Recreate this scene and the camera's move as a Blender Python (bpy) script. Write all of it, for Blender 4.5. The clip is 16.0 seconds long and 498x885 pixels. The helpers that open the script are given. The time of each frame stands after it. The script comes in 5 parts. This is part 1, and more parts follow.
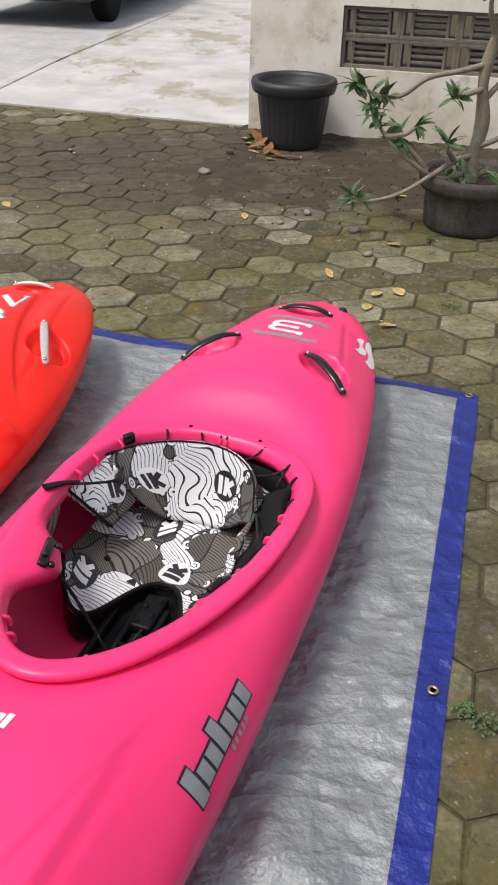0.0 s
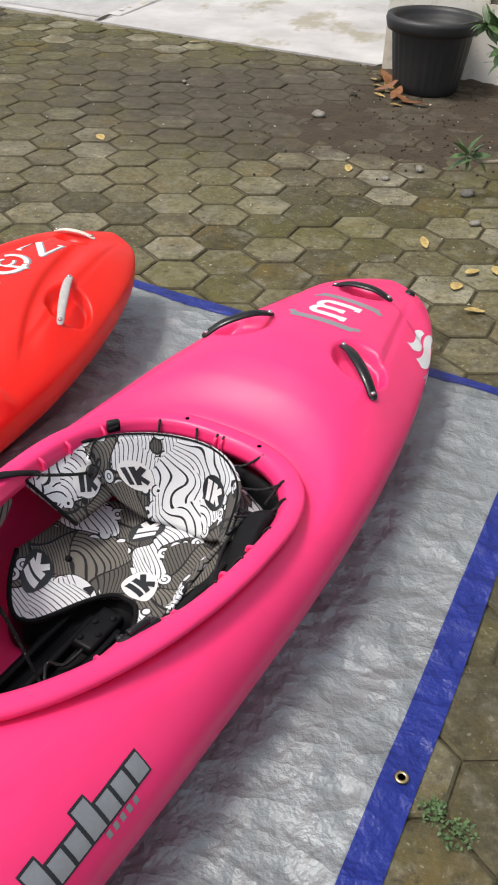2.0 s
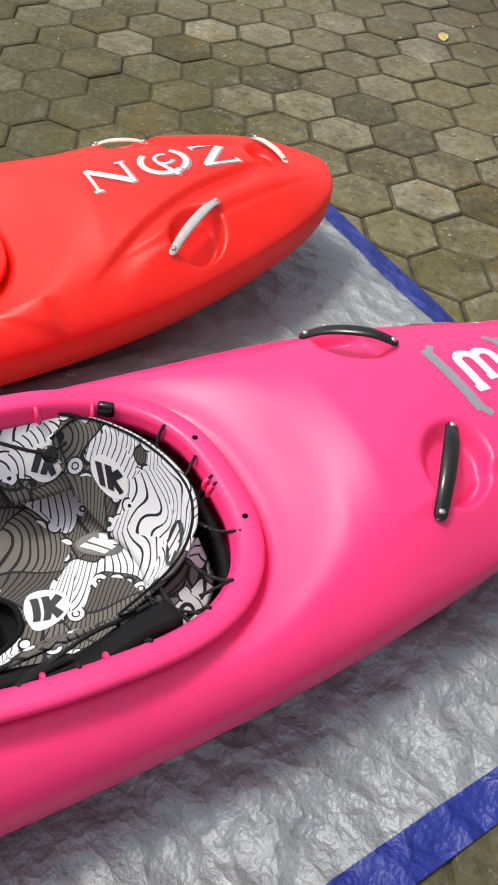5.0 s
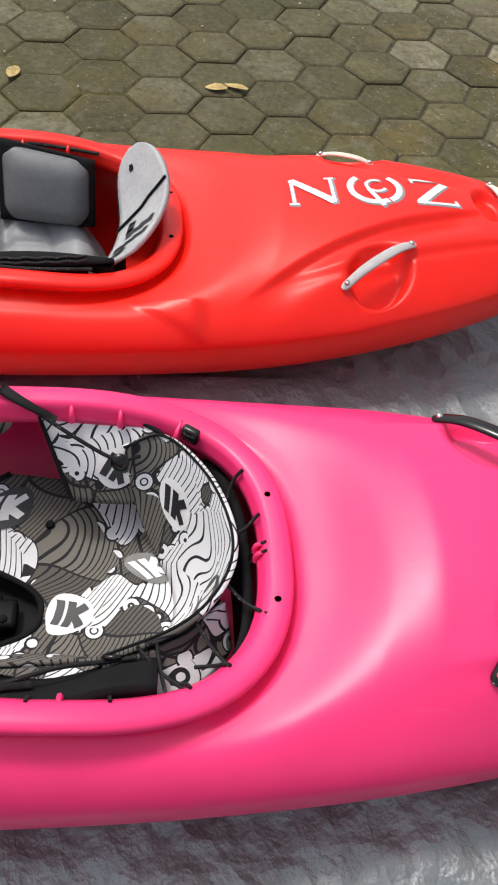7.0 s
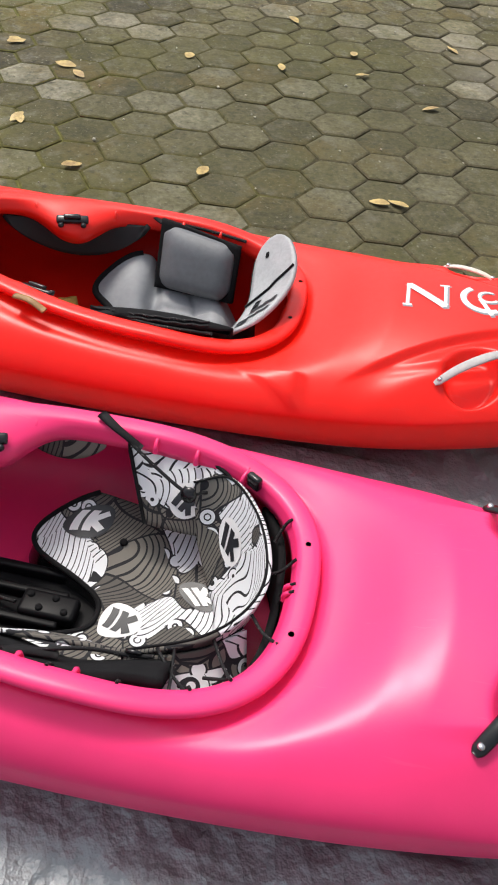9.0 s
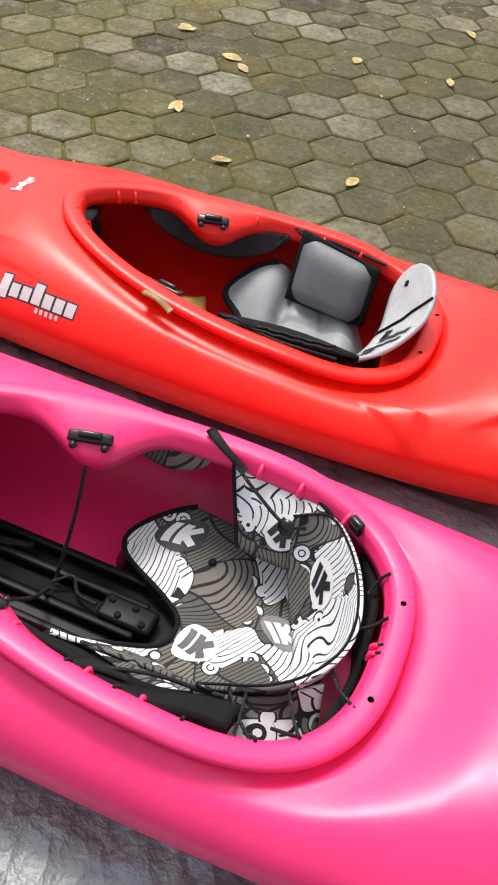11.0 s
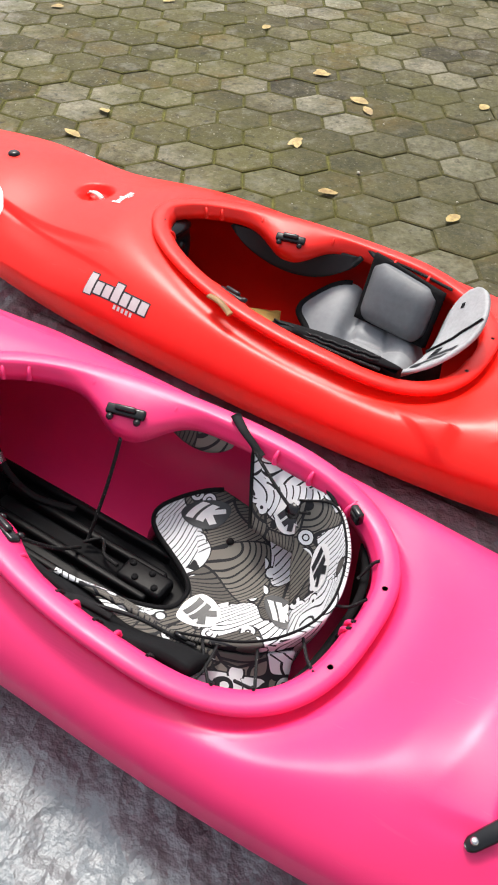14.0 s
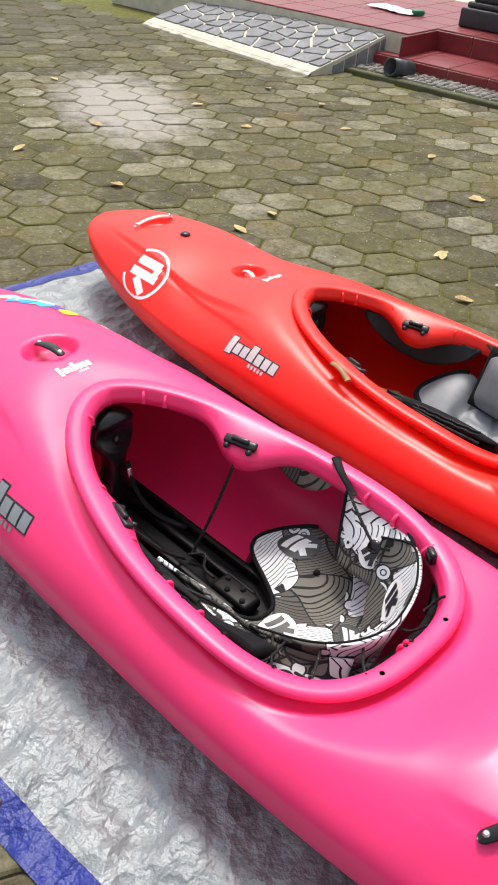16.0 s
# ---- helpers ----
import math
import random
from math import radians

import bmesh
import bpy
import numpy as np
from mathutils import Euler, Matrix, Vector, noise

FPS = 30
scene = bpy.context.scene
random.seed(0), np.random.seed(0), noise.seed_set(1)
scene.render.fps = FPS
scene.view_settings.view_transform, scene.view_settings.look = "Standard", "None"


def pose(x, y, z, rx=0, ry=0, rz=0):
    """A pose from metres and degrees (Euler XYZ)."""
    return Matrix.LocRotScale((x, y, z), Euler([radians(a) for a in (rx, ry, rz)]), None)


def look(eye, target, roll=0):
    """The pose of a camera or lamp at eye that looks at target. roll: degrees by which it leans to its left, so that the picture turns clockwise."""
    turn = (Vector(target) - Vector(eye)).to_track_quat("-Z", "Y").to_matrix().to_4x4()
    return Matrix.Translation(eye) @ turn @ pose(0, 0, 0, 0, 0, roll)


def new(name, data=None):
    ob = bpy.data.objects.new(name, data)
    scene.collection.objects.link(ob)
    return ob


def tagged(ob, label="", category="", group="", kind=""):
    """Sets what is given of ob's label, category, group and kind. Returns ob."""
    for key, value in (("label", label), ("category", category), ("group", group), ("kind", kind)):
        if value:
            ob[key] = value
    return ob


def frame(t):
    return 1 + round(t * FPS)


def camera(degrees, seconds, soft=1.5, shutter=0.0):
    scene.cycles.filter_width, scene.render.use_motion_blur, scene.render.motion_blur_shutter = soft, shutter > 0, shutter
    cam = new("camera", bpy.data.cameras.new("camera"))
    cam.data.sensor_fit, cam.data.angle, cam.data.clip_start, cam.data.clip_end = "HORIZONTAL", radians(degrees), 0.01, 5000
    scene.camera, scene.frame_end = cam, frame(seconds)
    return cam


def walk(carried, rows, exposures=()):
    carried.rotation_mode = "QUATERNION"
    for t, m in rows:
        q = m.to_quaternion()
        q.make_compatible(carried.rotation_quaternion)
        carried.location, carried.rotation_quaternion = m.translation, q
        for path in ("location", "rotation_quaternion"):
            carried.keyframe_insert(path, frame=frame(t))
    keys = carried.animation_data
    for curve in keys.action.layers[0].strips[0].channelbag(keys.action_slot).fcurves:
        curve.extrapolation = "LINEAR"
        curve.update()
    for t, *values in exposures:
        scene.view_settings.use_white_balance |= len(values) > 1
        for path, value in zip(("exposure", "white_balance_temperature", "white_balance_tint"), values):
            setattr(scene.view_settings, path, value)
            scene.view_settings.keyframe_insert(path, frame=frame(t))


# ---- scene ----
cam = camera(32.0, 16.0, soft=2.0)
METRES, EYE, TILT, LEAN, TURN = 2.665, 1.3545, 0.0, 0.0, 0.0
ROWS = [
    (0.0, 0.0, 0.0, 0.0, 0.82, -33.07, -1.26),
    (0.5, 0.0535, 0.02, -0.0037, 5.57, -33.41, -1.01),
    (1.0, 0.0962, 0.0362, -0.0058, 9.61, -34.4, -0.45),
    (1.5, 0.1041, 0.0704, -0.0099, 10.93, -35.66, -0.56),
    (2.0, 0.0978, 0.1227, -0.0138, 11.96, -37.24, -1.64),
    (2.5, 0.1081, 0.1646, -0.0206, 15.02, -39.4, -1.47),
    (3.0, 0.1493, 0.207, -0.0241, 24.19, -40.8, -1.88),
    (3.5, 0.1774, 0.2333, -0.0262, 30.37, -42.47, -1.88),
    (4.0, 0.1816, 0.2824, -0.0277, 33.26, -43.24, -3.2),
    (6.5, 0.2064, 0.4836, -0.0408, 62.11, -50.16, -6.65),
    (7.0, 0.1943, 0.4944, -0.0382, 67.1, -48.97, -6.06),
    (7.5, 0.2119, 0.5087, -0.0304, 72.67, -46.59, -5.71),
    (8.0, 0.234, 0.5248, -0.0248, 75.96, -44.37, -5.74),
    (8.5, 0.2528, 0.5338, -0.02, 79.03, -43.47, -5.85),
    (9.0, 0.2695, 0.5382, -0.0182, 82.1, -43.1, -4.85),
    (9.5, 0.2681, 0.5353, -0.016, 84.43, -42.57, -4.49),
    (10.0, 0.2493, 0.5285, -0.0164, 87.64, -42.88, -5.47),
    (12.5, 0.2336, 0.6027, -0.0226, 97.82, -46.59, -4.88),
    (13.0, 0.242, 0.63, -0.0207, 98.88, -46.09, -3.46),
    (13.5, 0.2507, 0.6319, -0.0193, 101.62, -44.42, -2.79),
    (14.0, 0.2806, 0.6289, -0.0139, 104.39, -42.16, -3.74),
    (14.5, 0.3226, 0.6331, -0.0193, 108.09, -41.19, -4.81),
    (15.0, 0.3476, 0.6376, -0.015, 111.61, -39.64, -4.33),
    (15.5, 0.3548, 0.6493, -0.0102, 114.23, -36.49, -4.45),
    (16.0, 0.3602, 0.6858, -0.01, 116.42, -35.24, -4.04),
]
walk(cam, [(t, pose(0, 0, EYE, TILT, LEAN, TURN) @ pose(METRES * x, METRES * y, METRES * z, 90 + pitch, roll, yaw)) for t, x, y, z, yaw, pitch, roll in ROWS],
     [(0.0, 0.10), (3.5, 0.23), (6.5, 0.17), (7.5, 0.12), (8.5, 0.14), (9.4, 0.43), (10.0, 0.51), (12.5, 0.54), (16.0, 0.55)])


# ---- world and light ----
world = bpy.data.worlds.new("world")
scene.world = world
world.use_nodes = True
wn = world.node_tree.nodes
sky = wn.new("ShaderNodeTexSky")
sky.sky_type, sky.sun_disc = "NISHITA", False
SUN_AZ, SUN_EL = 243.0, 65.0     # degrees, counted from +y over +x
sky.sun_elevation, sky.sun_rotation = radians(SUN_EL), radians(SUN_AZ)
sky.air_density, sky.dust_density, sky.ozone_density = 1.0, 4.0, 0.6
wn["Background"].inputs["Strength"].default_value = 0.153
veil = wn.new("ShaderNodeHueSaturation")     # thin even cloud takes most of the blue
veil.inputs["Saturation"].default_value = 0.45
world.node_tree.links.new(sky.outputs[0], veil.inputs["Color"])
world.node_tree.links.new(veil.outputs[0], wn["Background"].inputs["Color"])
sun = new("sun", bpy.data.lights.new("sun", "SUN"))
sun.data.energy, sun.data.angle, sun.data.color = 1.85, radians(11), (1.0, 0.94, 0.86)
sun_way = Vector((math.sin(radians(SUN_AZ)) * math.cos(radians(SUN_EL)), math.cos(radians(SUN_AZ)) * math.cos(radians(SUN_EL)), math.sin(radians(SUN_EL))))
sun.matrix_world = look(sun_way * 30, (0, 0, 0))


# ---- materials ----
class Mat:
    """A small builder round one Principled material."""

    def __init__(self, name, rough=0.6, metal=0.0, spec=0.5):
        self.m = bpy.data.materials.new(name)
        self.m.use_nodes = True
        self.t = self.m.node_tree
        self.b = self.t.nodes["Principled BSDF"]
        self.b.inputs["Roughness"].default_value = rough
        self.b.inputs["Metallic"].default_value = metal
        self.b.inputs["Specular IOR Level"].default_value = spec

    def node(self, kind, **inputs):
        n = self.t.nodes.new(kind)
        for k, v in inputs.items():
            self.set(n.inputs[k.replace("_", " ")], v)
        return n

    def set(self, socket, v):
        if isinstance(v, bpy.types.NodeSocket):
            self.t.links.new(v, socket)
        else:
            if socket.type == "RGBA" and len(v) == 3:
                v = (*v, 1)
            socket.default_value = v

    def coords(self, kind="Object"):
        return self.t.nodes.new("ShaderNodeTexCoord").outputs[kind]

    def place(self):
        return self.t.nodes.new("ShaderNodeNewGeometry").outputs["Position"]

    def noise(self, vec, scale, detail=4, rough=0.55, out="Fac"):
        return self.node("ShaderNodeTexNoise", Vector=vec, Scale=scale, Detail=detail, Roughness=rough).outputs[out]

    def math(self, op, a, b=0.0, clamp=False):
        n = self.t.nodes.new("ShaderNodeMath")
        n.operation, n.use_clamp = op, clamp
        self.set(n.inputs[0], a)
        self.set(n.inputs[1], b)
        return n.outputs[0]

    def ramp(self, fac, *stops):
        n = self.t.nodes.new("ShaderNodeValToRGB")
        e = n.color_ramp.elements
        while len(e) < len(stops):
            e.new(0.5)
        for el, (p, c) in zip(e, stops):
            el.position, el.color = p, (*c, 1) if not isinstance(c, float) else (c, c, c, 1)
        self.set(n.inputs[0], fac)
        return n.outputs[0]

    def mix(self, fac, a, b, kind="MIX"):
        n = self.t.nodes.new("ShaderNodeMix")
        n.data_type, n.blend_type = "RGBA", kind
        self.set(n.inputs[0], fac)
        self.set(n.inputs[6], a)
        self.set(n.inputs[7], b)
        return n.outputs[2]

    def colour(self, c):
        self.set(self.b.inputs["Base Color"], c)
        return self

    def rough(self, r):
        self.set(self.b.inputs["Roughness"], r)
        return self

    def bump(self, height, dist, strength=1.0):
        n = self.node("ShaderNodeBump", Height=height, Distance=dist, Strength=strength)
        if self.b.inputs["Normal"].is_linked:
            self.t.links.new(self.b.inputs["Normal"].links[0].from_socket, n.inputs["Normal"])
        self.t.links.new(n.outputs[0], self.b.inputs["Normal"])
        return self


def plain(name, c, rough=0.6, metal=0.0, var=0.25, scale=14.0, bump=0.0, bscale=200.0, spec=0.5):
    """A surface of one colour with grain at two scales."""
    m = Mat(name, rough, metal, spec)
    v = m.coords()
    f = m.math("ADD", m.math("MULTIPLY", m.noise(v, scale), 0.6), m.math("MULTIPLY", m.noise(v, scale * 9), 0.4))
    lo, hi = [x * (1 - var) for x in c], [min(1, x * (1 + var)) for x in c]
    m.colour(m.ramp(f, (0.3, lo), (0.7, hi)))
    m.rough(m.math("ADD", m.math("MULTIPLY", f, 0.16), rough - 0.08))
    if bump:
        m.bump(m.noise(v, bscale, 3), bump)
    return m.m


def moulded(name, c, spec):
    """Rotomoulded polyethylene: satin, with faint waviness, scuffs and dust."""
    m = Mat(name, 0.30, 0, spec)
    v = m.coords()
    big, fine = m.noise(v, 5.0, 3), m.noise(v, 60.0, 4)
    stretch = m.node("ShaderNodeMapping", Vector=v, Scale=(3.0, 60.0, 40.0), Rotation=(0.2, 0.1, 0.5)).outputs[0]
    scratch = m.ramp(m.noise(stretch, 2.5, 2), (0.68, 0.0), (0.74, 1.0))
    base = m.ramp(big, (0.3, [x * 0.93 for x in c]), (0.7, [min(1, x * 1.05) for x in c]))
    pale = [min(1, x * 0.9 + 0.06) for x in c]
    m.colour(m.mix(m.math("MULTIPLY", scratch, 0.25), base, pale))
    m.rough(m.math("ADD", m.math("MULTIPLY", fine, 0.12), m.math("ADD", m.math("MULTIPLY", big, 0.10), 0.25)))
    m.bump(m.noise(v, 9.0, 2), 0.0025, 0.5)
    m.bump(m.noise(v, 420.0, 2), 0.00014, 0.6)
    m.b.inputs["Subsurface Weight"].default_value = 0.0
    return m.m


def wave_print(name, edge):
    """Woven cover printed with fans of fine rings in grey, and white crests with flowing lines and foam curls."""
    m = Mat(name, 0.75, 0, 0.25)
    v = m.coords()

    def vec(op, a, b):
        n = m.t.nodes.new("ShaderNodeVectorMath")
        n.operation = op
        m.set(n.inputs[0], a)
        m.set(n.inputs[1], b)
        return n.outputs["Value"] if op == "DISTANCE" else n.outputs[0]

    def between(x, lo, hi):
        return m.math("MULTIPLY", m.math("GREATER_THAN", x, lo), m.math("LESS_THAN", x, hi))
    bend = vec("ADD", v, vec("MULTIPLY", m.noise(v, 8.0, 0, 0.5, "Color"), (0.07, 0.07, 0.07)))
    fan = m.node("ShaderNodeTexVoronoi", Vector=bend, Scale=9.0, Randomness=0.8)
    hue = m.node("ShaderNodeSeparateColor", Color=fan.outputs["Color"]).outputs[0]
    span = vec("DISTANCE", vec("ADD", fan.outputs["Position"], (-0.085, 0.070, -0.03)), bend)
    ink, white = (0.020, 0.020, 0.023), (0.74, 0.755, 0.775)
    tone = m.ramp(hue, (0.0, (0.150, 0.138, 0.120)), (0.3, (0.105, 0.097, 0.086)), (0.6, (0.185, 0.172, 0.150)))
    m.t.nodes[-1].color_ramp.interpolation = "CONSTANT"
    c = m.mix(m.math("LESS_THAN", m.math("FRACT", m.math("MULTIPLY", span, 150.0)), 0.28), tone, ink)
    border = m.node("ShaderNodeTexVoronoi", Vector=bend, Scale=9.0, Randomness=0.8)
    border.feature = "DISTANCE_TO_EDGE"
    c = m.mix(m.math("LESS_THAN", border.outputs["Distance"], 0.016), c, ink)
    crest = m.noise(bend, 10.0, 0)
    flow = m.math("ADD", m.math("MULTIPLY", span, 105.0), m.math("MULTIPLY", m.noise(v, 11.0, 0), 6.0))
    pale = m.mix(m.math("LESS_THAN", m.math("FRACT", flow), 0.20), white, ink)
    c = m.mix(m.math("GREATER_THAN", crest, edge), c, pale)
    c = m.mix(between(crest, edge - 0.010, edge + 0.004), c, ink)
    curl = m.node("ShaderNodeTexVoronoi", Vector=v, Scale=29.0, Randomness=0.9).outputs["Distance"]
    near = between(crest, edge - 0.062, edge + 0.028)
    c = m.mix(m.math("MULTIPLY", near, m.math("LESS_THAN", curl, 0.46)), c, ink)
    c = m.mix(m.math("MULTIPLY", near, m.math("LESS_THAN", curl, 0.38)), c, white)
    c = m.mix(m.math("MULTIPLY", near, between(curl, 0.13, 0.20)), c, ink)
    m.colour(c)
    m.bump(m.noise(v, 900.0, 2), 0.0004, 0.5)
    m.bump(m.noise(v, 22.0, 2), 0.004, 0.4)
    return m.m


def patch(m, p, x, y, rx, ry, turn):
    """A ragged oval patch on the ground: 1 in its middle, 0 outside."""
    d = m.node("ShaderNodeMapping", Vector=p, Rotation=(0, 0, radians(turn)))
    d.vector_type = "TEXTURE"
    d.inputs["Location"].default_value, d.inputs["Scale"].default_value = (x, y, 0), (rx, ry, 1)
    ln = m.t.nodes.new("ShaderNodeVectorMath")
    ln.operation = "LENGTH"
    m.set(ln.inputs[0], d.outputs[0])
    ragged = m.math("MULTIPLY", m.math("SUBTRACT", m.noise(p, 6.0, 8, 0.72), 0.5), 1.7)
    return m.ramp(m.math("ADD", ln.outputs["Value"], ragged), (0.45, 1.0), (1.15, 0.0))


def paver_mat(name):
    """Old concrete hexagons: grey-olive, each its own tone, with moss, lichen and soil."""
    m = Mat(name, 0.85, 0, 0.3)
    p = m.place()
    rnd = m.t.nodes.new("ShaderNodeObjectInfo").outputs["Random"]
    isl = m.t.nodes.new("ShaderNodeNewGeometry").outputs["Random Per Island"]
    tone = m.math("FRACT", m.math("ADD", rnd, isl))
    base = m.ramp(tone, (0.0, (0.052, 0.045, 0.024)), (0.35, (0.104, 0.090, 0.050)), (0.75, (0.160, 0.141, 0.083)), (1.0, (0.290, 0.270, 0.200)))
    wide = m.noise(p, 7.0, 5, 0.6)
    base = m.mix(0.9, base, m.ramp(wide, (0.28, 0.45), (0.52, 1.0), (0.75, 1.6)), "MULTIPLY")
    grain = m.noise(p, 45.0, 6, 0.7)
    base = m.mix(0.8, base, m.ramp(grain, (0.30, 0.40), (0.70, 1.42)), "MULTIPLY")
    moss = m.ramp(m.math("ADD", m.noise(p, 1.4, 3), m.math("MULTIPLY", m.noise(p, 19.0, 4), 0.35)), (0.57, 0.0), (0.80, 0.72))
    base = m.mix(moss, base, (0.096, 0.090, 0.022))
    ochre = m.ramp(m.math("ADD", m.noise(p, 3.1, 3), m.math("MULTIPLY", m.noise(p, 31.0, 4), 0.3)), (0.70, 0.0), (0.86, 0.7))
    base = m.mix(ochre, base, (0.135, 0.095, 0.022))
    lichen = m.ramp(m.noise(p, 20.0, 6, 0.75), (0.60, 0.0), (0.70, 0.6))
    base = m.mix(lichen, base, (0.25, 0.24, 0.16))
    worn = m.ramp(m.noise(p, 10.5, 6, 0.65), (0.53, 0.0), (0.68, 0.55))
    base = m.mix(worn, base, (0.215, 0.205, 0.165))
    specks = m.ramp(m.noise(p, 75.0, 3, 0.5), (0.64, 0.0), (0.70, 0.65))
    base = m.mix(specks, base, (0.30, 0.29, 0.22))
    black = m.ramp(m.noise(p, 26.0, 5, 0.7), (0.34, 0.7), (0.44, 0.0))
    base = m.mix(black, base, (0.028, 0.026, 0.018))
    # ragged pale patches on the stones
    base = m.mix(m.math("MULTIPLY", patch(m, p, -3.36, -1.02, 0.92, 0.46, 45), 0.60), base, (0.46, 0.43, 0.40))
    base = m.mix(m.math("MULTIPLY", patch(m, p, -2.7, 3.3, 0.8, 0.35, 20), 0.28), base, (0.34, 0.30, 0.25))
    # a darker olive patch in front of the ramp
    dark_far = m.math("MULTIPLY", patch(m, p, -5.2, -3.2, 2.0, 1.3, 60), 0.6)
    base = m.mix(dark_far, base, m.ramp(grain, (0.3, (0.034, 0.034, 0.018)), (0.7, (0.085, 0.080, 0.050))))
    damp = m.math("MULTIPLY", patch(m, p, -2.2, 2.2, 1.5, 1.4, 20), 0.52)
    base = m.mix(damp, base, m.ramp(grain, (0.3, (0.030, 0.032, 0.014)), (0.7, (0.085, 0.080, 0.036))))
    dry = m.math("MULTIPLY", patch(m, p, -1.6, 3.9, 1.7, 0.7, -10), 0.30)
    base = m.mix(dry, base, m.ramp(grain, (0.3, (0.10, 0.088, 0.058)), (0.7, (0.215, 0.195, 0.14))))
    # a darker, mottled patch on the stones beside the tarpaulin
    dark_near = m.math("MULTIPLY", patch(m, p, 1.15, 0.9, 0.95, 1.8, 0), 0.8)
    base = m.mix(dark_near, base, m.ramp(m.math("ADD", m.math("MULTIPLY", wide, 0.45), m.math("MULTIPLY", grain, 0.55)), (0.36, (0.030, 0.028, 0.018)), (0.54, (0.066, 0.060, 0.040)), (0.66, (0.19, 0.18, 0.135))))
    # earth trodden over the stones beside the pots
    soil = m.math("MULTIPLY", patch(m, p, -0.15, 4.95, 2.5, 1.15, 0), 0.93)
    base = m.mix(soil, base, m.ramp(m.noise(p, 16.0, 6, 0.7), (0.3, (0.036, 0.029, 0.020)), (0.7, (0.105, 0.088, 0.064))))
    m.colour(base)
    m.bump(m.noise(p, 14.0, 4), 0.010, 0.6)
    m.bump(m.noise(p, 120.0, 5), 0.003, 0.85)
    return m.m


def joint_mat(name, moss, soil):
    """Moss in the joints of the damp side of the yard, dark soil towards the wall."""
    m = Mat(name, 0.93, 0, 0.2)
    p = m.place()
    y = m.node("ShaderNodeSeparateXYZ", Vector=p).outputs[1]
    wet = m.math("ADD", m.math("MULTIPLY", y, -0.30), m.math("ADD", m.noise(p, 1.5, 4), m.math("MULTIPLY", m.noise(p, 9.0, 4), 0.5)))
    x = m.node("ShaderNodeSeparateXYZ", Vector=p).outputs[0]
    wet = m.math("SUBTRACT", wet, m.math("MULTIPLY", m.ramp(x, (0.15, 0.0), (0.55, 1.0)), 0.62))
    tint = m.mix(m.ramp(wet, (-0.25, 0.0), (0.45, 1.0)), soil, moss)
    tint = m.mix(m.math("MULTIPLY", patch(m, p, -3.36, -1.02, 0.92, 0.46, 45), 0.50), tint, (0.40, 0.37, 0.33))
    tint = m.mix(m.math("MULTIPLY", patch(m, p, -0.15, 4.95, 2.5, 1.15, 0), 0.8), tint, (0.062, 0.050, 0.034))
    grain = m.noise(p, 40.0, 5, 0.7)
    m.colour(m.mix(0.85, tint, m.ramp(grain, (0.3, 0.45), (0.7, 1.5)), "MULTIPLY"))
    m.bump(m.noise(p, 70.0, 4), 0.004)
    return m.m


def tarp_mat(name, c, metal, rough):
    m = Mat(name, rough, metal, 0.5)
    v = m.coords()
    blotch = m.noise(v, 4.0, 4)
    m.colour(m.ramp(blotch, (0.3, [x * 0.8 for x in c]), (0.7, c)))
    m.rough(m.math("ADD", m.math("MULTIPLY", m.noise(v, 14.0, 4), 0.3), rough - 0.15))
    ridged = m.node("ShaderNodeTexNoise", Vector=v, Scale=5.0, Detail=6.0, Roughness=0.55)
    ridged.noise_type = "RIDGED_MULTIFRACTAL"
    crease = m.node("ShaderNodeTexNoise", Vector=v, Scale=26.0, Detail=5.0, Roughness=0.6, Distortion=0.8)
    crease.noise_type = "RIDGED_MULTIFRACTAL"
    m.bump(m.noise(v, 3.6, 2, 0.5), 0.05, 0.6)
    m.bump(m.noise(v, 9.5, 5, 0.55), 0.045, 0.9)
    wave = m.node("ShaderNodeMapping", Vector=v, Rotation=(0, 0, 0.6), Scale=(1.0, 2.1, 1.0)).outputs[0]
    facet = m.node("ShaderNodeTexVoronoi", Vector=m.mix(0.06, wave, m.noise(v, 14.0, 3, 0.5, "Color")), Scale=10.0)
    m.bump(facet.outputs["Distance"], 0.024, 0.6)
    m.bump(ridged.outputs["Fac"], 0.012, 0.55)
    m.bump(crease.outputs["Fac"], 0.0014, 0.5)
    return m.m


def plaster_mat(name):
    m = Mat(name, 0.85, 0, 0.3)
    p = m.place()
    z = m.node("ShaderNodeSeparateXYZ", Vector=p).outputs[2]
    stain = m.ramp(m.math("SUBTRACT", m.noise(p, 2.2, 6, 0.65), m.math("MULTIPLY", z, 0.20)), (0.40, 0.0), (0.60, 1.0))
    spots = m.ramp(m.math("ADD", m.noise(p, 7.0, 6, 0.7), m.math("MULTIPLY", m.noise(p, 1.6, 2), 0.3)), (0.72, 0.0), (0.86, 0.8))
    c = m.mix(stain, (0.79, 0.755, 0.68), (0.60, 0.53, 0.41))
    m.colour(m.mix(spots, c, (0.40, 0.36, 0.30)))
    m.bump(m.noise(p, 9.0, 4), 0.01, 0.4)
    m.bump(m.noise(p, 90.0, 3), 0.002, 0.5)
    return m.m


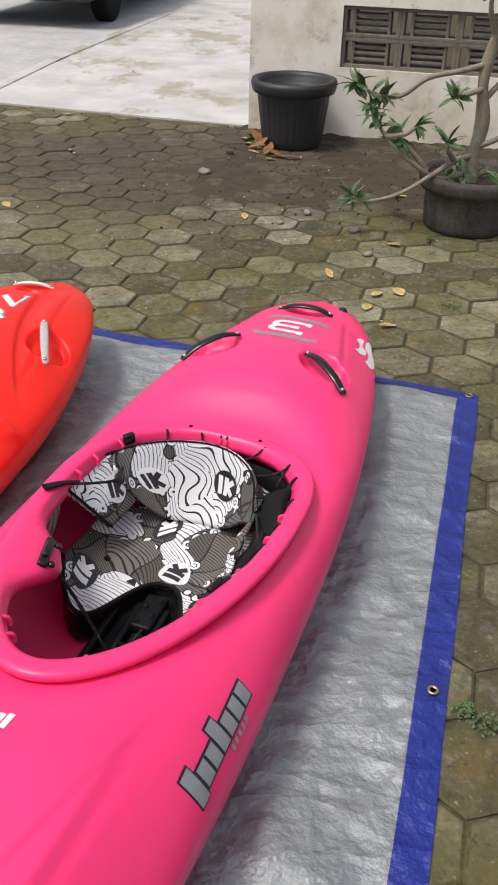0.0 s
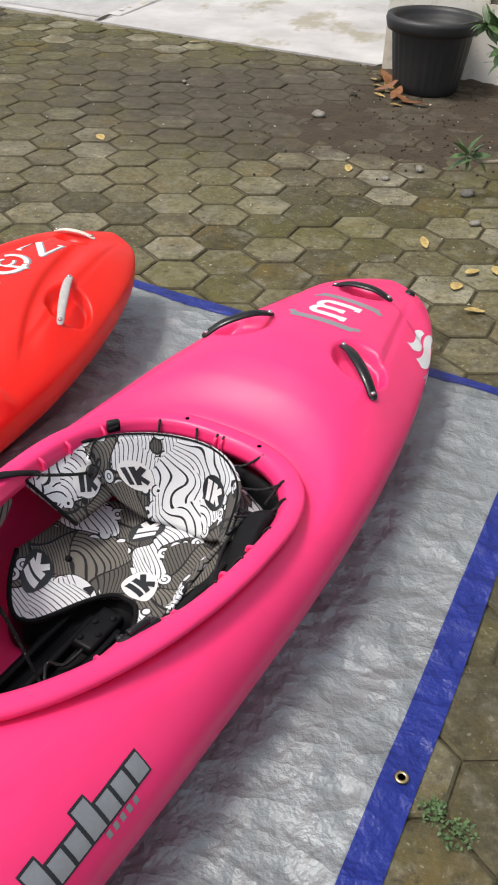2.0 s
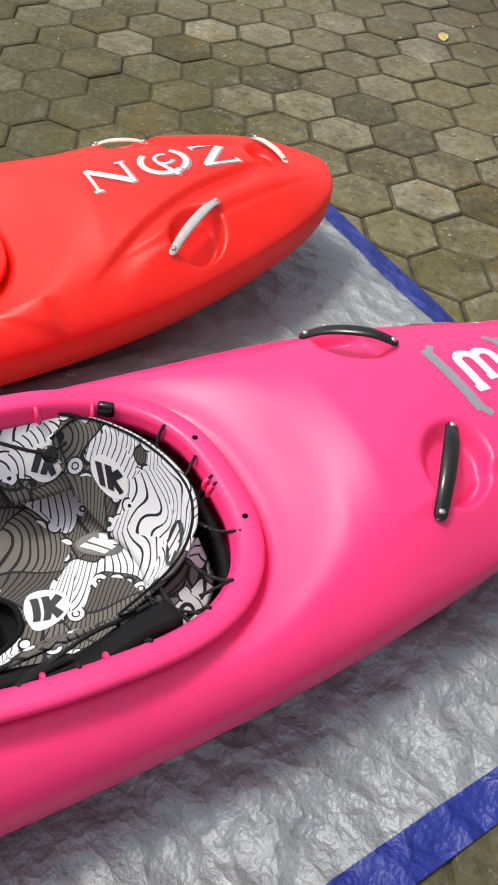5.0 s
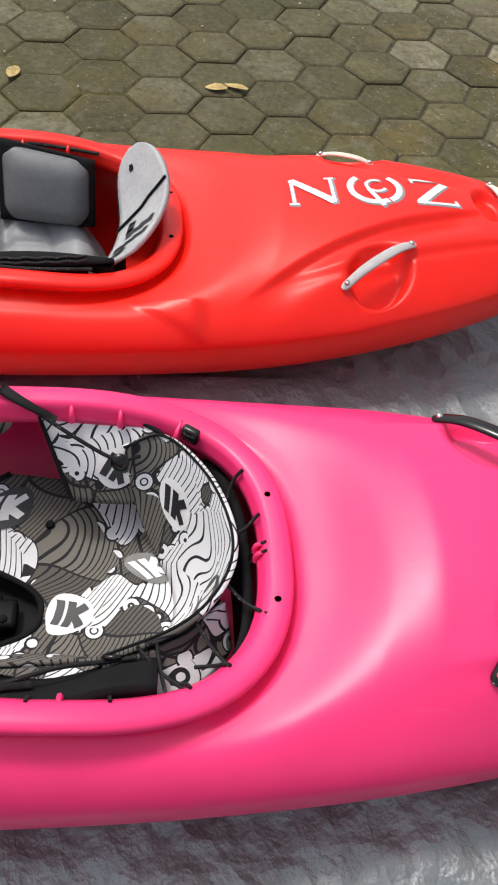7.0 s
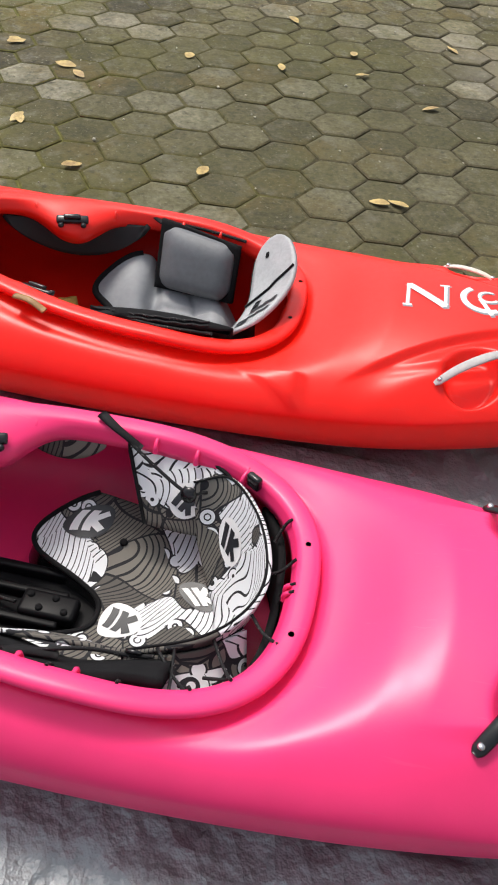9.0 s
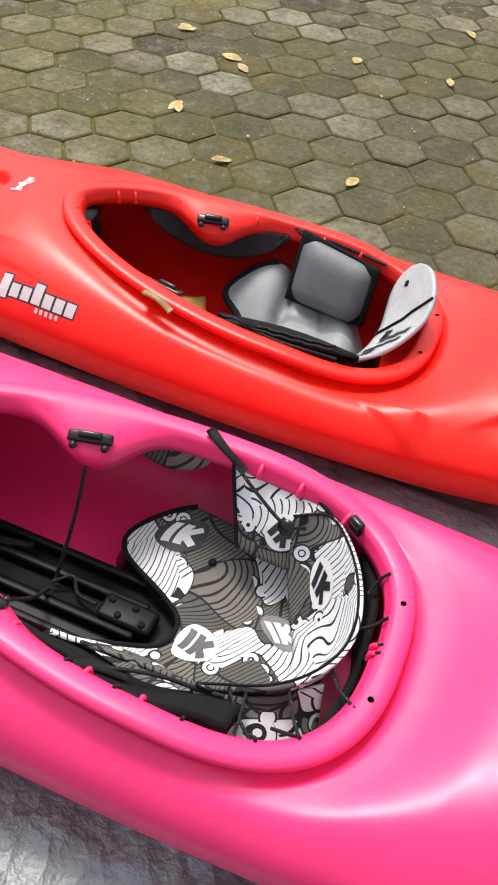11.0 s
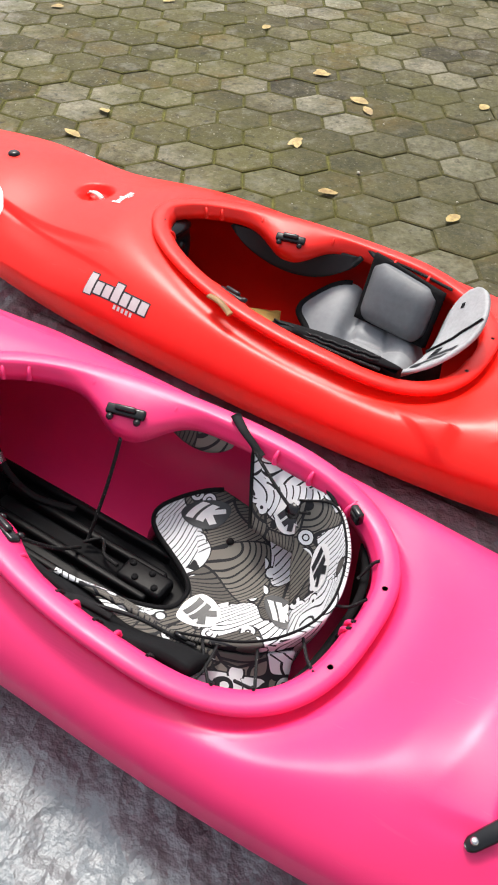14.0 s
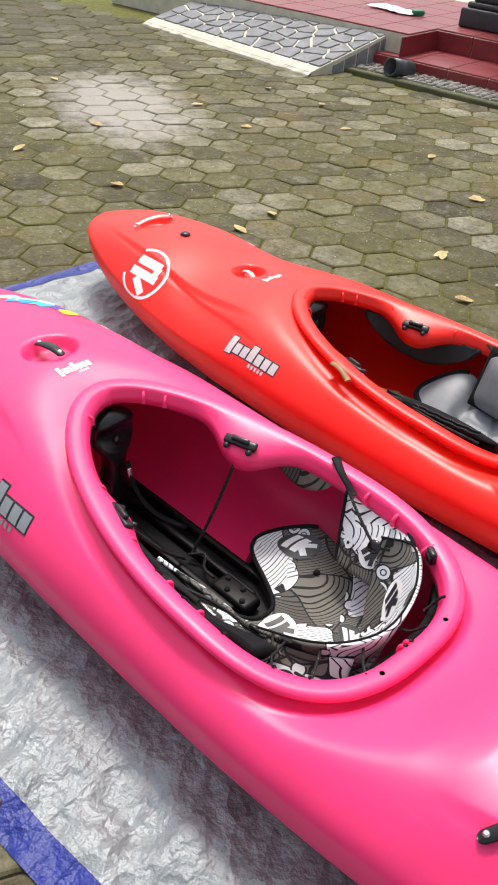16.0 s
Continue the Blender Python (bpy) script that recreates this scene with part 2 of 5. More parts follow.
def slab_mat(name):
    m = Mat(name, 0.75, 0, 0.4)
    p = m.place()
    far = m.node("ShaderNodeMapping", Vector=p, Scale=(1.0, 0.55, 1.0)).outputs[0]
    moss = m.ramp(m.math("ADD", m.noise(far, 2.6, 8, 0.68), m.math("MULTIPLY", m.noise(p, 0.7, 2), 0.35)), (0.70, 0.0), (0.78, 0.62))
    c = m.ramp(m.noise(p, 2.6, 7, 0.6), (0.3, (0.40, 0.385, 0.37)), (0.7, (0.58, 0.56, 0.545)))
    m.colour(m.mix(moss, c, (0.27, 0.235, 0.13)))
    m.bump(m.noise(p, 40.0, 4), 0.003, 0.5)
    return m.m


def leaf_mat(name, a, b):
    m = Mat(name, 0.45, 0, 0.4)
    f = m.t.nodes.new("ShaderNodeNewGeometry").outputs["Random Per Island"]
    o = m.t.nodes.new("ShaderNodeObjectInfo").outputs["Random"]
    m.colour(m.mix(0.6, m.ramp(m.math("FRACT", m.math("ADD", f, o)), (0.0, a), (1.0, b)), m.ramp(m.noise(m.coords(), 60.0, 4), (0.3, [x * 0.5 for x in a]), (0.7, b))))
    return m.m


PINK = moulded("pink_polyethylene", (0.94, 0.037, 0.185), 0.44)
RED = moulded("red_polyethylene", (0.90, 0.015, 0.007), 0.42)
BLACK = plain("black_plastic", (0.008, 0.008, 0.009), 0.24, var=0.3, spec=0.45)
DULL = plain("dull_black_plastic", (0.006, 0.006, 0.007), 0.45, var=0.3, spec=0.15)
FOAM = plain("black_foam", (0.010, 0.010, 0.011), 0.85, var=0.3, spec=0.15, bump=0.0006, bscale=300)
WEBBING = plain("black_webbing", (0.010, 0.010, 0.011), 0.7, var=0.4, spec=0.2, bump=0.0006, bscale=500)
def flecked(name):
    m = Mat(name, 0.7, 0, 0.3)
    m.colour(m.ramp(m.noise(m.coords(), 330.0, 1), (0.67, (0.010, 0.010, 0.011)), (0.72, (0.24, 0.24, 0.23))))
    return m.m


CORDMAT = flecked("black_flecked_cord")
STEEL = plain("bolt_steel", (0.62, 0.62, 0.62), 0.25, 1.0, var=0.1)
BRASS = plain("grommet_brass", (0.55, 0.44, 0.22), 0.35, 1.0, var=0.2)
GREYPAD = plain("grey_neoprene", (0.29, 0.30, 0.315), 0.5, var=0.16, scale=8, bump=0.0004, bscale=500)
HIPPAD = plain("dark_grey_neoprene", (0.155, 0.163, 0.173), 0.48, var=0.2, scale=8, bump=0.0004, bscale=500)
THIGHPAD = plain("charcoal_foam", (0.020, 0.021, 0.022), 0.65, var=0.2, scale=9, bump=0.0004, bscale=400)
GREYFLAP = plain("pale_grey_vinyl", (0.40, 0.41, 0.42), 0.5, var=0.22, scale=16, bump=0.0004, bscale=400)
GREYROPE = plain("grey_webbing", (0.42, 0.41, 0.40), 0.6, var=0.2, scale=60)
WHITEROPE = plain("cream_cord", (0.66, 0.62, 0.54), 0.7, var=0.2, scale=90)
VINYL_WHITE = plain("white_decal", (0.78, 0.78, 0.78), 0.4, var=0.06)
VINYL_GREY = plain("grey_decal", (0.30, 0.31, 0.33), 0.35, 0.3, var=0.12)
VINYL_PALE = plain("pale_grey_decal", (0.55, 0.55, 0.55), 0.4, var=0.1)
VINYL_DARK = plain("dark_decal", (0.018, 0.02, 0.024), 0.4, var=0.2)
VINYL_BLUE = plain("blue_decal", (0.01, 0.35, 0.75), 0.4, var=0.1)
VINYL_CYAN = plain("cyan_decal", (0.03, 0.50, 0.72), 0.4, var=0.1)
VINYL_PURPLE = plain("purple_decal", (0.10, 0.06, 0.35), 0.4, var=0.1)
VINYL_YELLOW = plain("yellow_decal", (0.85, 0.62, 0.02), 0.4, var=0.1)
WAVES = wave_print("wave_print", 0.515)
WAVES_GREY = wave_print("grey_wave_print", 0.61)
WAVES_PALE = wave_print("pale_wave_print", 0.468)
PAVER = paver_mat("old_hexagon_concrete")
MOSSEDGE = joint_mat("mossy_paver_edge", (0.100, 0.094, 0.029), (0.082, 0.072, 0.042))
JOINT = joint_mat("mossy_joint_earth", (0.128, 0.124, 0.033), (0.066, 0.058, 0.034))
SILVER = tarp_mat("silver_tarpaulin", (0.285, 0.312, 0.325), 0.26, 0.50)
BLUE = tarp_mat("blue_tarpaulin", (0.011, 0.026, 0.235), 0.0, 0.48)
PLASTER = plaster_mat("cream_plaster")
SLAB = slab_mat("stained_concrete")
POT = plain("charcoal_plastic", (0.022, 0.023, 0.025), 0.5, var=0.3, scale=5)
DUSTYPOT = plain("dusty_charcoal_plastic", (0.055, 0.050, 0.044), 0.75, var=0.75, scale=7, spec=0.3)
BARK = plain("grey_bark", (0.23, 0.20, 0.15), 0.85, var=0.4, scale=18, bump=0.004, bscale=60)
LEAF = leaf_mat("green_leaf", (0.045, 0.095, 0.03), (0.13, 0.22, 0.085))
DRYLEAF = leaf_mat("fallen_leaf", (0.27, 0.145, 0.05), (0.64, 0.49, 0.17))
BROWNLEAF = leaf_mat("russet_leaf", (0.15, 0.055, 0.025), (0.36, 0.17, 0.075))
EARTH = plain("dark_earth", (0.047, 0.033, 0.019), 0.95, var=0.5, scale=9, bump=0.006, bscale=50)
VENT = plain("grey_breeze_block", (0.17, 0.15, 0.12), 0.85, var=0.3, scale=20, bump=0.002, bscale=90)
GREYSTONE = plain("grey_flagstone", (0.20, 0.205, 0.21), 0.75, var=0.4, scale=10, bump=0.003, bscale=60)
MORTAR = plain("pale_mortar", (0.56, 0.53, 0.43), 0.85, var=0.25, scale=10, bump=0.002, bscale=80)
REDTILE = plain("red_glazed_tile", (0.20, 0.022, 0.026), 0.42, var=0.3, scale=5)
BLACKPAINT = plain("black_painted_cement", (0.035, 0.037, 0.042), 0.45, var=0.4, scale=12, bump=0.002, bscale=50)
STONE = plain("dull_brown_stone", (0.25, 0.235, 0.205), 0.9, var=0.5, scale=30, bump=0.002, bscale=120, spec=0.2)
CHIP = plain("pale_grit", (0.48, 0.45, 0.36), 0.8, var=0.4, scale=40)
PEBBLE = plain("grey_pebble", (0.22, 0.205, 0.175), 0.7, var=0.45, scale=6)
TYRE = plain("tyre_rubber", (0.010, 0.010, 0.011), 0.8, var=0.3, spec=0.15)
ROADMAT = plain("grey_drive_concrete", (0.42, 0.41, 0.40), 0.8, var=0.25, scale=3, bump=0.002, bscale=60)


# ---- building tools ----
def mesh(name, verts, faces, mat, smooth=True):
    me = bpy.data.meshes.new(name)
    me.from_pydata([tuple(map(float, v)) for v in verts], [], faces)
    me.materials.append(mat)
    if smooth:
        me.shade_smooth()
    me.update()
    return me


def part(name, vf, mat, parent=None, label="", smooth=True):
    """Links verts and faces as one mesh object, under a thing or part where one is given."""
    ob = new(name, mesh(name, vf[0], vf[1], mat, smooth))
    if parent:
        ob.parent = parent
    return tagged(ob, label)


def thing(name, m, label, category, group="", kind=""):
    ob = new(name)
    ob.empty_display_size = 0.1
    ob.matrix_world = m
    return tagged(ob, label, category, group, kind)


def grid_faces(nu, nv, wrap_u=False, wrap_v=False, flip=False):
    """Faces of a grid whose vertex (i, j) is number i * nv + j."""
    out = []
    for i in range(nu if wrap_u else nu - 1):
        for j in range(nv if wrap_v else nv - 1):
            a, b = i * nv + j, (i + 1) % nu * nv + j
            c, d = (i + 1) % nu * nv + (j + 1) % nv, i * nv + (j + 1) % nv
            out.append((d, c, b, a) if flip else (a, b, c, d))
    return out


def joined(*pieces):
    v, f = [], []
    for pv, pf in pieces:
        k = len(v)
        v += [tuple(p) for p in pv]
        f += [tuple(i + k for i in q) for q in pf]
    return v, f


def moved(vf, m):
    return [tuple(m @ Vector(p)) for p in vf[0]], vf[1]


def smooth_line(points, n):
    """n points on a Catmull-Rom line through the points."""
    p = [Vector(q) for q in points]
    p = [2 * p[0] - p[1]] + p + [2 * p[-1] - p[-2]]
    out = []
    for k in range(n):
        s = k / (n - 1) * (len(p) - 3)
        i = min(int(s), len(p) - 4)
        t = s - i
        a, b, c, d = p[i:i + 4]
        out.append(0.5 * (2 * b + (c - a) * t + (2 * a - 5 * b + 4 * c - d) * t * t + (3 * b - a - 3 * c + d) * t ** 3))
    return out


def tube(points, radius, sides=8, n=0, flat=1.0, up=(0, 0, 1)):
    """A tube along points; radius a number or a function of 0 to 1; flat squeezes it towards up."""
    pts = smooth_line(points, n) if n else [Vector(p) for p in points]
    v = []
    for i, p in enumerate(pts):
        d = (pts[min(i + 1, len(pts) - 1)] - pts[max(i - 1, 0)]).normalized()
        a = d.cross(Vector(up))
        a = a.normalized() if a.length > 1e-4 else d.orthogonal().normalized()
        b = a.cross(d)
        r = radius(i / (len(pts) - 1)) if callable(radius) else radius
        for k in range(sides):
            w = 2 * math.pi * k / sides
            v.append(p + a * r * math.cos(w) + b * r * flat * math.sin(w))
    f = grid_faces(len(pts), sides, False, True)
    f.append(tuple(range(sides))[::-1])
    f.append(tuple(range((len(pts) - 1) * sides, len(pts) * sides)))
    return v, f


def box(x, y, z, bevel=0.005, segments=2):
    """A bevelled box round the origin."""
    bm = bmesh.new()
    bmesh.ops.create_cube(bm, size=1)
    bmesh.ops.scale(bm, vec=(x, y, z), verts=bm.verts)
    if bevel:
        bmesh.ops.bevel(bm, geom=list(bm.edges), offset=bevel, segments=segments, profile=0.6, affect="EDGES")
    bm.verts.index_update()
    out = [tuple(v.co) for v in bm.verts], [tuple(v.index for v in f.verts) for f in bm.faces]
    bm.free()
    return out


def lathe(profile, sides=48, flute=None):
    """A turned shape from (radius, z) pairs; flute(angle, k) scales the radius of pair k."""
    v = []
    for k, (r, z) in enumerate(profile):
        for i in range(sides):
            a = 2 * math.pi * i / sides
            q = r * (flute(a, k) if flute else 1)
            v.append((q * math.cos(a), q * math.sin(a), z))
    f = [q[::-1] for q in grid_faces(len(profile), sides, False, True)]
    f.append(tuple(range(sides))[::-1])
    f.append(tuple(range((len(profile) - 1) * sides, len(profile) * sides)))
    return v, f


def sheet(fn, nu, nv, thick=0.0):
    """A surface fn(a, b), a and b from 0 to 1, with thickness along its normal where asked."""
    p = np.array([[fn(i / (nu - 1), j / (nv - 1)) for j in range(nv)] for i in range(nu)], float)
    f = grid_faces(nu, nv)
    if not thick:
        return [tuple(q) for q in p.reshape(-1, 3)], f
    n = np.cross(np.gradient(p, axis=0), np.gradient(p, axis=1))
    n /= np.linalg.norm(n, axis=2, keepdims=True) + 1e-12
    back = p - n * thick
    k = nu * nv
    f = f + [tuple(i + k for i in q[::-1]) for q in f]
    rim = [i * nv for i in range(nu)] + [(nu - 1) * nv + j for j in range(1, nv)] + [i * nv + nv - 1 for i in range(nu - 2, -1, -1)] + [j for j in range(nv - 2, 0, -1)]
    f += [(rim[i], rim[i - 1], rim[i - 1] + k, rim[i] + k) for i in range(len(rim))]
    return [tuple(q) for q in np.concatenate([p.reshape(-1, 3), back.reshape(-1, 3)])], f


def sstep(a, b, x):
    t = np.clip((np.asarray(x, float) - a) / (b - a), 0, 1)
    return t * t * (3 - 2 * t)


# ---- kayaks ----
class Hull:
    """The form of a short river kayak: x aft, y to port, z up from its keel."""

    def __init__(self, wide=0.335, tall=1.0, stern=1.30, bow=-1.33, aft=0.298, fore=0.575, rimw=0.25, lift=0.0, slim=3.0, side=0.0, dip=0.0, rise=0.0, dents=(), grooves=(), wedges=(), moat=0.010):
        self.dip, self.rise = dip, rise
        self.side = side
        self.wide, self.tall, self.stern, self.bow = wide, tall, stern, bow
        self.aft, self.fore, self.rimw, self.lift, self.slim = aft, fore, rimw, lift, slim
        self.dents, self.grooves, self.wedges, self.moat = dents, grooves, wedges, moat
        ph = np.linspace(0, 2 * math.pi, 4001)[:-1]
        q = self.rim_at(ph)
        d = np.linalg.norm(np.roll(q, -1, 0) - q, axis=1)
        s = np.concatenate([[0], np.cumsum(d)])
        self.phi = np.interp(np.linspace(0, s[-1], 301)[:-1], s, np.append(ph, 2 * math.pi))
        self.rim = self.rim_at(self.phi)
        t = np.roll(self.rim, -1, 0) - np.roll(self.rim, 1, 0)
        t /= np.linalg.norm(t, axis=1, keepdims=True)
        self.out = np.stack([t[:, 1], -t[:, 0]], 1)

    def rim_at(self, ph):
        c, s = np.cos(ph), np.sin(ph)
        a = np.where(c > 0, self.aft, self.fore)
        n = np.where(c > 0, 2 / 2.6, 2 / 1.9)
        x = 0.13 + a * np.sign(c) * np.abs(c) ** n
        y = self.side + self.rimw * np.sign(s) * np.abs(s) ** n
        return np.stack([x, y], -1)

    def rim_z(self, x):
        x = np.asarray(x)
        return (0.2875 - 0.0705 * x + 0.02 * (x / 0.45) ** 2) * self.tall - 0.023 * sstep(0.12, 0.42, x)

    def half(self, x):
        x = np.asarray(x, float)
        u = np.where(x > 0.1, (x - 0.1) / (self.stern - 0.1), (0.1 - x) / (0.1 - self.bow))
        p = np.where(x > 0.1, 2.0, self.slim)
        return self.wide * np.clip(1 - np.clip(u, 0, 1) ** p, 0, 1) ** 0.433

    def gunwale(self, x):
        x = np.asarray(x)
        return (0.165 + 0.045 * (x / 1.3) ** 2) * self.tall + self.lift * sstep(-0.75, -1.3, x) + self.rise * sstep(0.55, 1.05, x)

    def keel(self, x):
        x = np.asarray(x)
        return 0.13 * np.clip((np.abs(x) - 0.45) / 0.87, 0, 1) ** 2

    def crown(self, x):
        xs = [self.bow, self.bow + 0.03, self.bow + 0.13, -0.9, -0.67, -0.45, 0.0, 0.44, 0.54, 0.645, 0.8, 1.09, self.stern - 0.06, self.stern - 0.02, self.stern]
        zs = [0.215, 0.235, 0.272, 0.325, 0.347, 0.345, 0.335, 0.304, 0.307, 0.315, 0.318, 0.280, 0.24, 0.228, 0.215]
        x = np.asarray(x, float)
        z = sum(np.interp(x + k * 0.02, xs, zs) for k in range(-3, 4)) / 7
        return z * self.tall + self.lift * sstep(-0.75, -1.3, x) + self.rise * sstep(0.55, 1.05, x) - self.dip * np.exp(-((x + 0.68) / 0.18) ** 2)

    def rim_gap(self, x, y):
        """Metres outside the cockpit rim (never under 0)."""
        p = np.stack([np.ravel(x), np.ravel(y)], 1).astype(float)
        out = np.empty(len(p))
        for i in range(0, len(p), 4000):
            d = p[i:i + 4000, None, :] - self.rim[None]
            out[i:i + 4000] = np.sqrt((d ** 2).sum(2).min(1))
        return out.reshape(np.shape(x))

    def deck(self, x, y):
        x, y = np.asarray(x, float), np.asarray(y, float)
        w = np.maximum(self.half(x), 1e-4)
        g, c = self.gunwale(x), self.crown(x)
        k = np.clip(np.abs(y) / w, 0, 1)
        round_top = np.clip(1 - k ** 2.3, 0, 1) ** 0.62
        k0 = np.where(x > 0, 0.66 - 0.12 * sstep(0.6, 1.1, x), 0.60)
        side = np.clip((1 - k) / (1 - k0), 0, 2)
        flat = 1 - 0.16 * (k / k0) ** 2
        wall_ = 0.84 * np.clip(side, 0, 1) ** 0.78
        edged = np.where(k < k0, flat, wall_)
        soft = 0.5 * (edged + np.where(k < k0, np.minimum(flat, 1 - 0.16 * (k / k0) ** 3), wall_))
        ridge = 0.80 * sstep(-0.42, -0.62, x) * (1 - sstep(-1.0, -1.22, x)) + 0.85 * sstep(0.56, 0.74, x) * (1 - sstep(1.0, 1.2, x))
        z = g + (c - g) * (round_top + (soft - round_top) * ridge) - 0.0045 * ridge * np.exp(-((k - k0 - 0.055) / 0.035) ** 2)
        gap = self.rim_gap(x, y)
        aft = sstep(0.10, 0.52, x)
        fore = sstep(-0.05, -0.40, x)
        floor_ = self.rim_z(x) - 0.026 - self.moat * (1 - aft) * (1 - fore) * sstep(0, 0.03, gap) + 0.012 * fore + aft * (0.014 * sstep(0.004, 0.024, gap) + 0.20 * np.clip(gap - 0.015, 0, 0.12))
        low = 0.5 * (z + floor_ - np.sqrt((z - floor_) ** 2 + 0.016 ** 2))     # a soft lesser of the two
        t0 = np.clip((gap - (0.020 + 0.028 * aft)) / (0.046 + 0.105 * aft + 0.090 * fore), 0, 1)
        t = t0 * t0 * (3 - 2 * t0)
        t = t + 0.35 * aft * (t0 ** 1.7 - t)     # the dish behind the seat ends in a soft crease
        z = low + (z - low) * t
        for dx, dy, rx, ry, turn, depth in self.dents:
            ca, sa = math.cos(radians(turn)), math.sin(radians(turn))
            u, v = ((x - dx) * ca + (y - dy) * sa) / rx, ((y - dy) * ca - (x - dx) * sa) / ry
            z = z - depth * (1 - sstep(0.62, 1.0, np.sqrt(u * u + v * v)))
        for (x0, y0), (x1, y1), bend, width, depth in self.grooves:
            L = math.hypot(x1 - x0, y1 - y0)
            s = ((x - x0) * (x1 - x0) + (y - y0) * (y1 - y0)) / L / L
            e = ((y - y0) * (x1 - x0) - (x - x0) * (y1 - y0)) / L - bend * 4 * s * (1 - s)
            e = e * math.copysign(1, y0) * math.copysign(1, x1 - x0)     # counts outwards from the middle line
            z = z - depth * sstep(-width * 0.4, width, e) * (1 - sstep(width, width * 9, e)) * sstep(0, 0.25, s) * (1 - sstep(0.75, 1, s))
        for x0, x1, y0, y1, h in self.wedges:     # a facet that climbs aft and breaks off
            s = np.clip((x - x0) / (x1 - x0), 0, 1)
            mid, half = y0 + (y1 - y0) * 0.5 * s, abs(y1 - y0) * 0.5 * s + 0.006
            z = z + h * s * (1 - sstep(x1 - 0.010, x1 + 0.016, x)) * (1 - sstep(0.62, 1.0, np.abs(y - mid) / half))
        return z

    def belly(self, x, k):
        """Half breadth and height on the hull below the gunwale; k from 0 there to 1 at the keel."""
        b = k * math.pi / 2
        w, g, e = self.half(x), self.gunwale(x), self.keel(x)
        return w * np.cos(b) ** 0.62, g - (g - e) * np.sin(b) ** 0.80

    def skin(self, x, q):
        """A point of the skin at x; q from -2 (keel) over -1, 0 (deck's middle line), 1 to 2, by the side of y."""
        s, a = (1 if q >= 0 else -1), abs(q)
        w = float(self.half(x))
        if a <= 1:
            y = w * math.sin(a * math.pi / 2)
            return Vector((x, s * y, float(self.deck(np.array([x]), np.array([s * y]))[0])))
        y, z = self.belly(np.array([x]), np.array([a - 1]))
        return Vector((x, s * float(y[0]), float(z[0])))

    def q_of(self, x, y):
        return math.copysign(math.asin(min(1, abs(y) / float(self.half(x)))) / (math.pi / 2), y)

    def body(self):
        n, nd, nb = 600, 120, 26
        u = np.linspace(0, 1, n + 1)[:-1]
        even = np.interp(u, np.linspace(0, 1, len(self.phi) + 1), np.append(self.phi, 2 * math.pi))
        phi = 0.55 * even + 0.45 * u * 2 * math.pi     # closer at the ends than even steps along the rim
        rim = self.rim_at(phi)
        t = np.roll(rim, -1, 0) - np.roll(rim, 1, 0)
        t /= np.linalg.norm(t, axis=1, keepdims=True)
        start = rim - np.stack([t[:, 1], -t[:, 0]], 1) * 0.014
        c = np.cos(phi)
        mid, lh = (self.stern + self.bow) / 2, (self.stern - self.bow) / 2
        ox = mid + lh * c
        oy = np.sign(np.sin(phi)) * self.half(ox)
        edge = np.stack([ox, oy], 1)
        rows = []
        for j in range(nd):
            r = j / (nd - 1)
            p = start + (edge - start) * (1 - (1 - r) ** 1.35)
            rows.append(np.column_stack([p, self.deck(p[:, 0], p[:, 1])]))
        top = rows[0].copy()
        top[:, 2] = self.rim_z(top[:, 0]) - 0.006
        rows.insert(0, top)
        g = self.gunwale(ox)
        rows[-1][:, 2] = g
        for j in range(1, nb):
            w, z = self.belly(ox, j / (nb - 1))
            rows.append(np.column_stack([ox, np.sign(oy) * w, z]))
        v = np.stack(rows, 1).reshape(-1, 3)
        return v, grid_faces(n, len(rows), True, False, True)

    def coaming(self):
        """The rolled rim, drawn in at the thigh hooks, with an inner skirt."""
        v, m = [], 14
        for (x, y), (nx, ny) in zip(self.rim, self.out):
            z = float(self.rim_z(x))
            hook = 1.32 * math.exp(-(abs(x + 0.167) / 0.078) ** 2.4) if y > 0 else 0.45 * math.exp(-((x + 0.135) / 0.062) ** 2)
            w = (0.036 if y > 0 else 0.040) + 0.050 * hook
            drop = 0.010 + 0.022 * hook
            prof = [(0.004, -0.012), (0.008, -0.006), (0.007, 0.001), (0.002, 0.005), (-0.008, 0.0058), (-0.020, 0.0045), (-0.030, 0.0018), (-w * 0.85, -0.004 - drop * 0.35),
                    (-w, -0.010 - drop * 0.55), (-w, -0.022 - drop), (-w + 0.006, -0.022 - drop), (-w + 0.008, -0.014 - drop * 0.6), (-0.024, -0.012), (-0.006, -0.013)]
            v += [(x + nx * a, y + ny * a, z + b) for a, b in prof]
        return v, grid_faces(len(self.rim), m, True, True)

    def on_rim(self, x, side, off=0.0, up=0.0):
        """A point on the rim nearest to x on the side of y given; off counts outwards."""
        ok = np.sign(self.rim[:, 1] - self.side) == side
        i = int(np.argmin(np.where(ok, np.abs(self.rim[:, 0] - x), 9)))
        p = self.rim[i] + self.out[i] * off
        return Vector((p[0], p[1], float(self.rim_z(p[0])) + up)), Vector((*self.out[i], 0))


